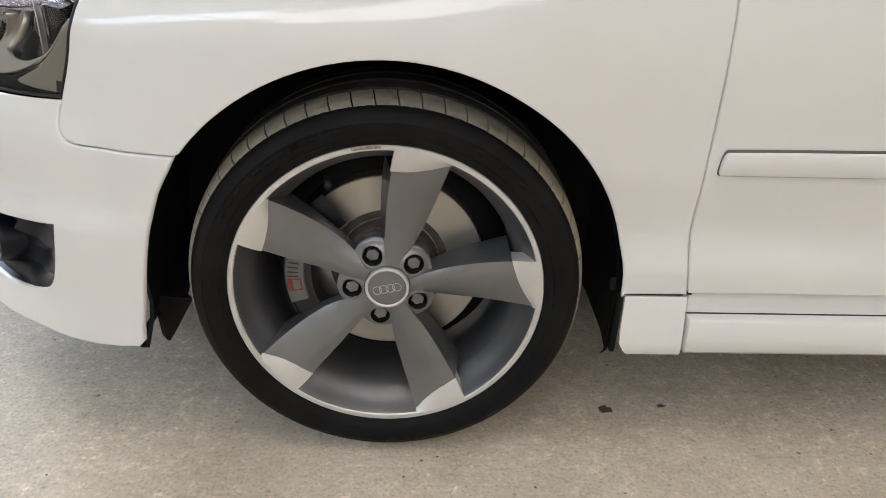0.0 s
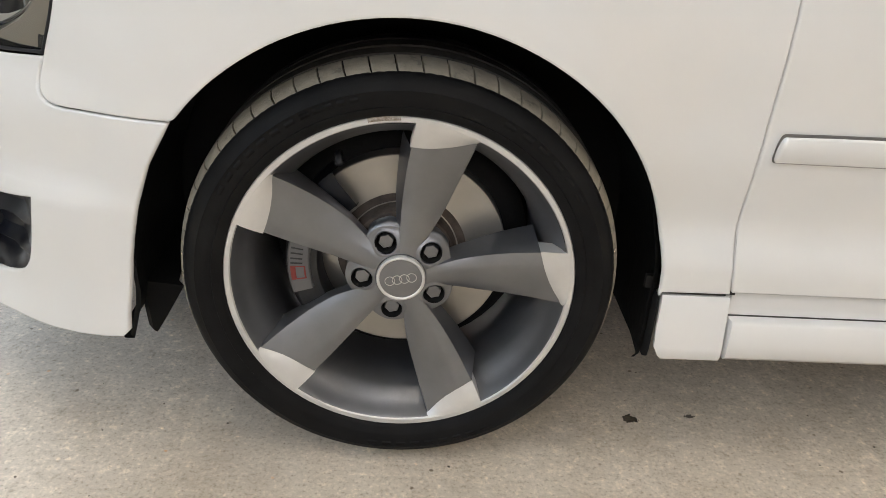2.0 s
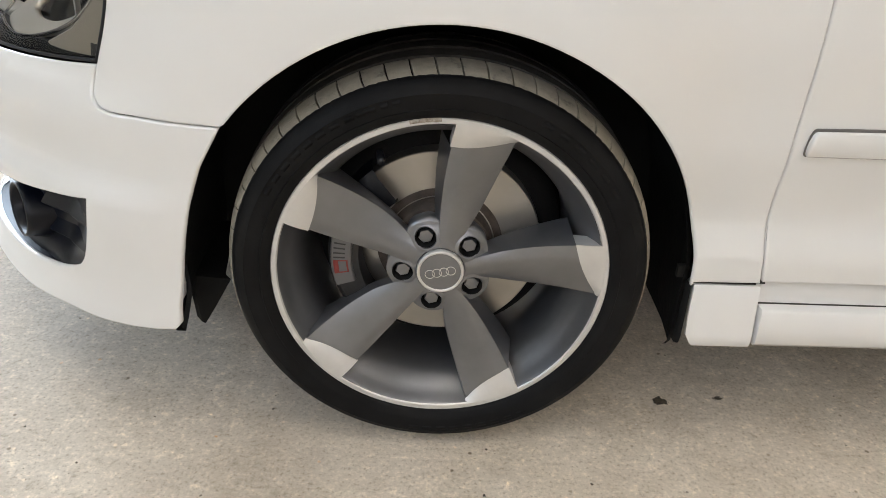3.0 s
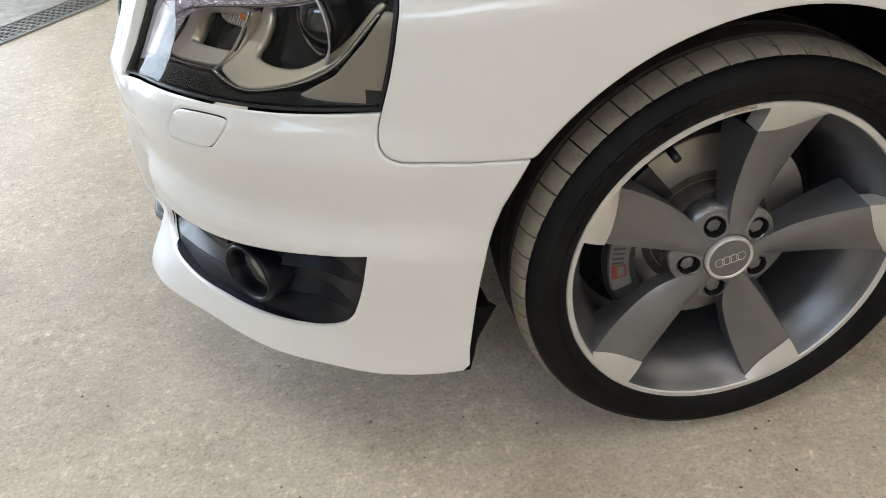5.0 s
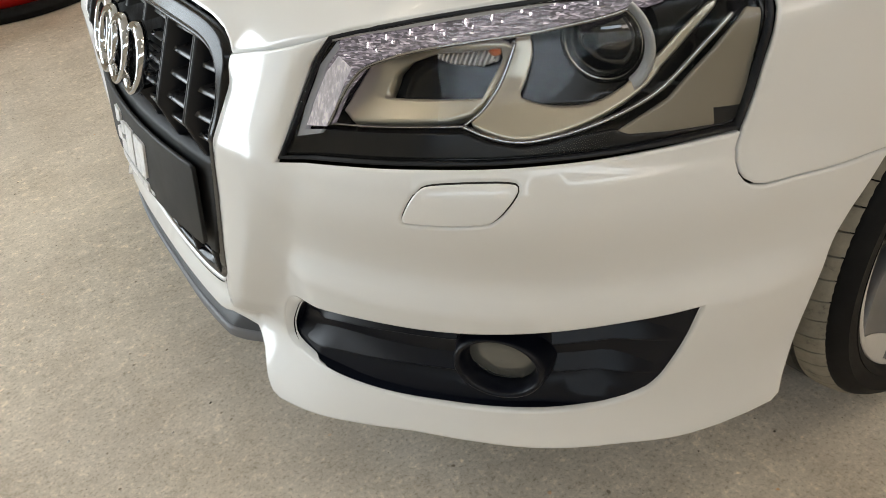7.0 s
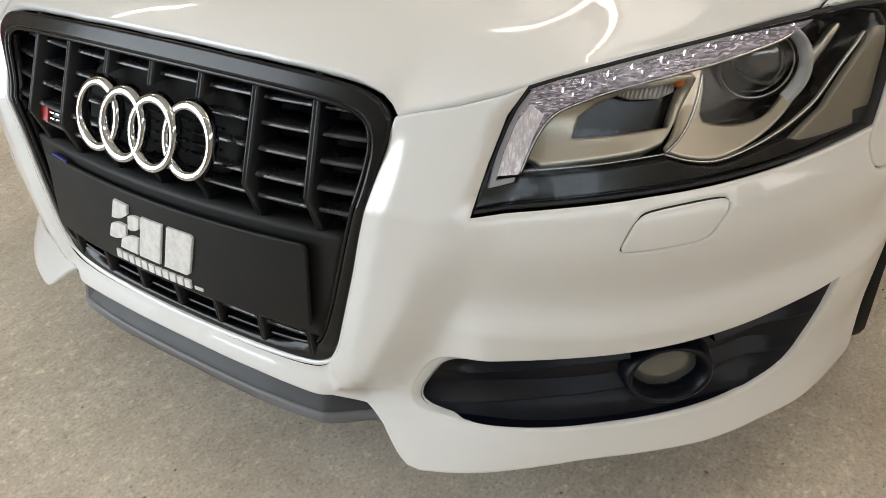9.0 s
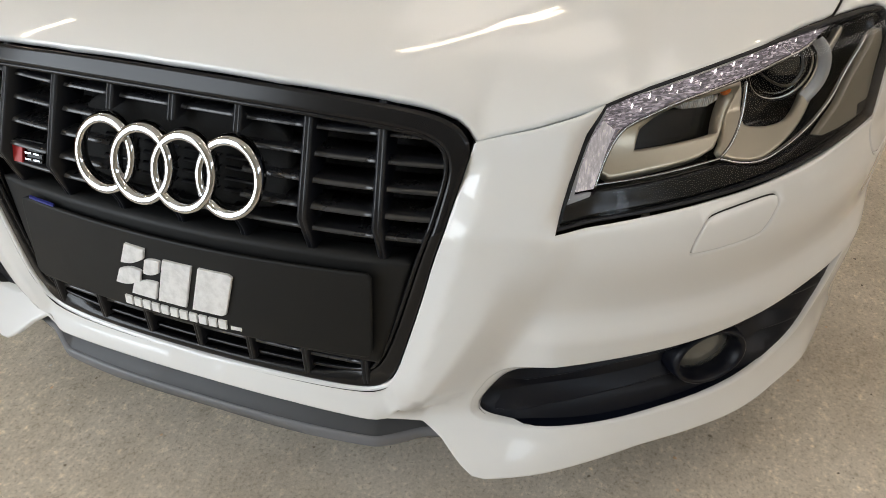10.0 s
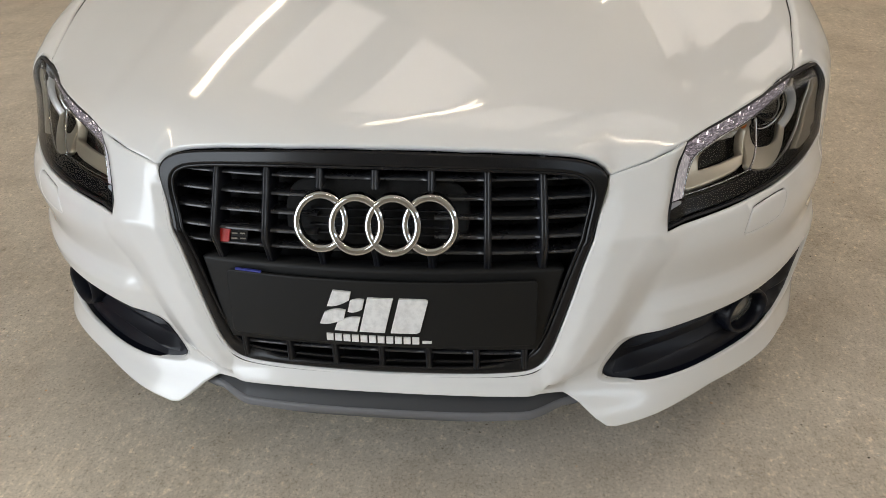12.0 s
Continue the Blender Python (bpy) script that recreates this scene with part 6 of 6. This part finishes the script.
# unseen black boxes, added to stop light leaking through underside and engine bay
bm = bmesh.new()
box(bm, pose(1.3, 0, 0.24), 4.0, 1.05, 0.06, 0.02)
box(bm, pose(1.05, 0, 0.25), 1.36, 1.56, 0.05, 0.02)
box(bm, pose(-0.25, 0, 0.42), 0.62, 0.98, 0.34, 0.03)
box(bm, pose(0.43, 0, 0.52), 0.06, 1.56, 0.5, 0.01)
part("underbody", bm, LINER, car, "black boxes that block light under the car and in the engine bay")
def shell():
    """Plain white rear body and cabin, closed behind the doors."""
    st = [(0.46, 0.79, 0.80, 0.955), (0.9, 0.80, 0.83, 0.965), (1.5, 0.81, 0.85, 0.975), (2.2, 0.82, 0.87, 0.985), (2.9, 0.80, 0.86, 0.98), (3.2, 0.74, 0.80, 0.96), (3.33, 0.62, 0.68, 0.86)]
    V, F = [], []
    k = 9
    for x, w, ws, zt in st:
        for y, z in ((-w + 0.06, 0.24), (-w + 0.012, 0.30), (-ws + 0.03, 0.62), (-ws + 0.055, zt - 0.05), (0, zt), (ws - 0.055, zt - 0.05), (ws - 0.03, 0.62), (w - 0.012, 0.30), (w - 0.06, 0.24)):
            V.append((x, y, z))
    for i in range(len(st) - 1):
        for j in range(k - 1):
            F.append((i * k + j, i * k + j + 1, (i + 1) * k + j + 1, (i + 1) * k + j)[::-1])
    F += [tuple(range(k)), tuple((len(st) - 1) * k + j for j in range(k))[::-1]]
    mesh_object("rear_body", V, F, PAINT, car, "plain white rear body", sharp=45)
    st = [(0.40, 0.70, 0.93, 0.66, 0.94), (1.0, 0.72, 0.95, 0.56, 1.31), (1.35, 0.73, 0.96, 0.55, 1.395), (2.2, 0.73, 0.97, 0.54, 1.39), (2.85, 0.70, 0.97, 0.53, 1.30), (3.22, 0.66, 0.96, 0.58, 0.99)]
    V, F = [], []
    for x, wb, zb, wt, zt in st:
        for y, z in ((-wb, zb), (-wt - 0.01, zt - 0.05), (-wt * 0.8, zt), (0, zt + 0.015), (wt * 0.8, zt), (wt + 0.01, zt - 0.05), (wb, zb)):
            V.append((x, y, z))
    k = 7
    for i in range(len(st) - 1):
        for j in range(k - 1):
            F.append((i * k + j, i * k + j + 1, (i + 1) * k + j + 1, (i + 1) * k + j)[::-1])
    mesh_object("cabin", V, F, GLOSS, car, "dark glazed cabin", sharp=45)
shell()

# ---------------------------------------------------------------- red drum on a rubber ring, only its lower edge in sight
def red_drum():
    top = empty("drum_dolly", "glossy red drum on a black rubber ring standing on the floor", "drum")
    m = pose(-0.80, 3.02, 0, 0, 0, 20)
    V, F = lathe([(0.030 * math.cos(a) + 0.455, 0.030 + 0.030 * math.sin(a)) for a in np.linspace(0, 2 * math.pi, 15)], 64)
    q = pose(0, 0, 0, -90, 0, 0)
    up = lambda vs: [m @ Vector((v[0], v[2], -v[1])) for v in vs]
    mesh_object("rubber_ring", up(V), F, RUBBER, top, "black rubber ring")
    V, F = lathe([(0.30, 0.03), (0.39, 0.035), (0.425, 0.06), (0.43, 0.10), (0.425, 0.18), (0.425, 0.26), (0.437, 0.275), (0.437, 0.29), (0.425, 0.305), (0.425, 0.50), (0.436, 0.52), (0.42, 0.535), (0.0005, 0.53)], 64)
    mesh_object("drum_body", up(V), F, REDPAINT, top, "glossy red drum")
REDPAINT = material("red_drum_paint", (0.50, 0.015, 0.012), 0.3, 0, 1.0)
n = noise_node(REDPAINT, 5.0, 3)
base(REDPAINT, ramp(REDPAINT, n.outputs["Fac"], [(0.3, (0.46, 0.012, 0.010)), (0.7, (0.54, 0.02, 0.015))]))
red_drum()

# ---------------------------------------------------------------- floor marks and grit
def stain(x, y, r, seed):
    """A broken-up oil spot: a ragged middle with crumbs round it, all lying on the concrete."""
    rng = random.Random(seed)
    V, F = [], []
    for k in range(26):
        a, d = rng.uniform(0, 2 * math.pi), r * (0.0 if k == 0 else rng.uniform(0.35, 1.25))
        cx, cy, q0 = x + d * math.cos(a) * 1.25, y + d * math.sin(a) * 0.8, r * (0.95 if k == 0 else rng.uniform(0.06, 0.30))
        m, o = 15, len(V)
        V.append((cx, cy, 0.0009))
        for i in range(m):
            t = 2 * math.pi * i / m
            q = q0 * ((0.78 if k == 0 else 0.55) + (0.35 if k == 0 else 0.75) * rng.random())
            V.append((cx + q * math.cos(t) * 1.2, cy + q * math.sin(t) * 0.85, 0.0005))
        F += [(o, o + 1 + i, o + 1 + (i + 1) % m) for i in range(m)]
    tagged(mesh_object("oil_spot", V, F, STAIN, None), "dark oil spot on the concrete floor", "stain", "oil spots", "structure")
stain(0.393, -0.741, 0.0115, 1)
stain(0.500, -0.729, 0.0060, 2)
def grit():
    rng = random.Random(7)
    V, F = [], []
    for _ in range(2600):
        x, y = rng.uniform(-2.3, 1.2), rng.uniform(-1.7, 3.0)
        r = 0.0008 + 0.0026 * rng.random() ** 4
        o = len(V)
        m = 5
        for i in range(m):
            t = 2 * math.pi * i / m + rng.random()
            q = r * (0.6 + 0.6 * rng.random())
            V.append((x + q * math.cos(t), y + q * math.sin(t), 0.0002))
        V.append((x, y, r * 0.7))
        F += [(o + i, o + (i + 1) % m, o + m) for i in range(m)]
    tagged(mesh_object("floor_grit", V, F, GRIT, None, smooth=False), "loose grit and flakes on the concrete floor", "grit", kind="stuff")
grit()
def flakes():
    """Small curled paint chips lying in loose clusters."""
    rng = random.Random(23)
    V, F = [], []
    for _ in range(70):
        cx, cy = rng.uniform(-2.3, 1.3), rng.uniform(-1.7, 2.6)
        for _ in range(rng.choice((1, 1, 1, 2, 3))):
            x, y = cx + rng.gauss(0, 0.012), cy + rng.gauss(0, 0.012)
            r, turn, slim = 0.0016 + 0.0034 * rng.random() ** 2, rng.random() * 6.3, rng.uniform(0.3, 0.9)
            o, m = len(V), 6
            for i in range(m):
                t = 2 * math.pi * i / m
                a, b = r * math.cos(t) * (0.7 + 0.6 * rng.random()), r * slim * math.sin(t) * (0.7 + 0.6 * rng.random())
                V.append((x + a * math.cos(turn) - b * math.sin(turn), y + a * math.sin(turn) + b * math.cos(turn), 0.0006 + 0.25 * max(a, 0)))
            V.append((x, y, 0.0012))
            F += [(o + i, o + (i + 1) % m, o + m) for i in range(m)]
    tagged(mesh_object("paint_flake", V, F, FLAKE, None, smooth=False), "small white paint chips scattered on the concrete floor", "flakes", kind="stuff")
flakes()
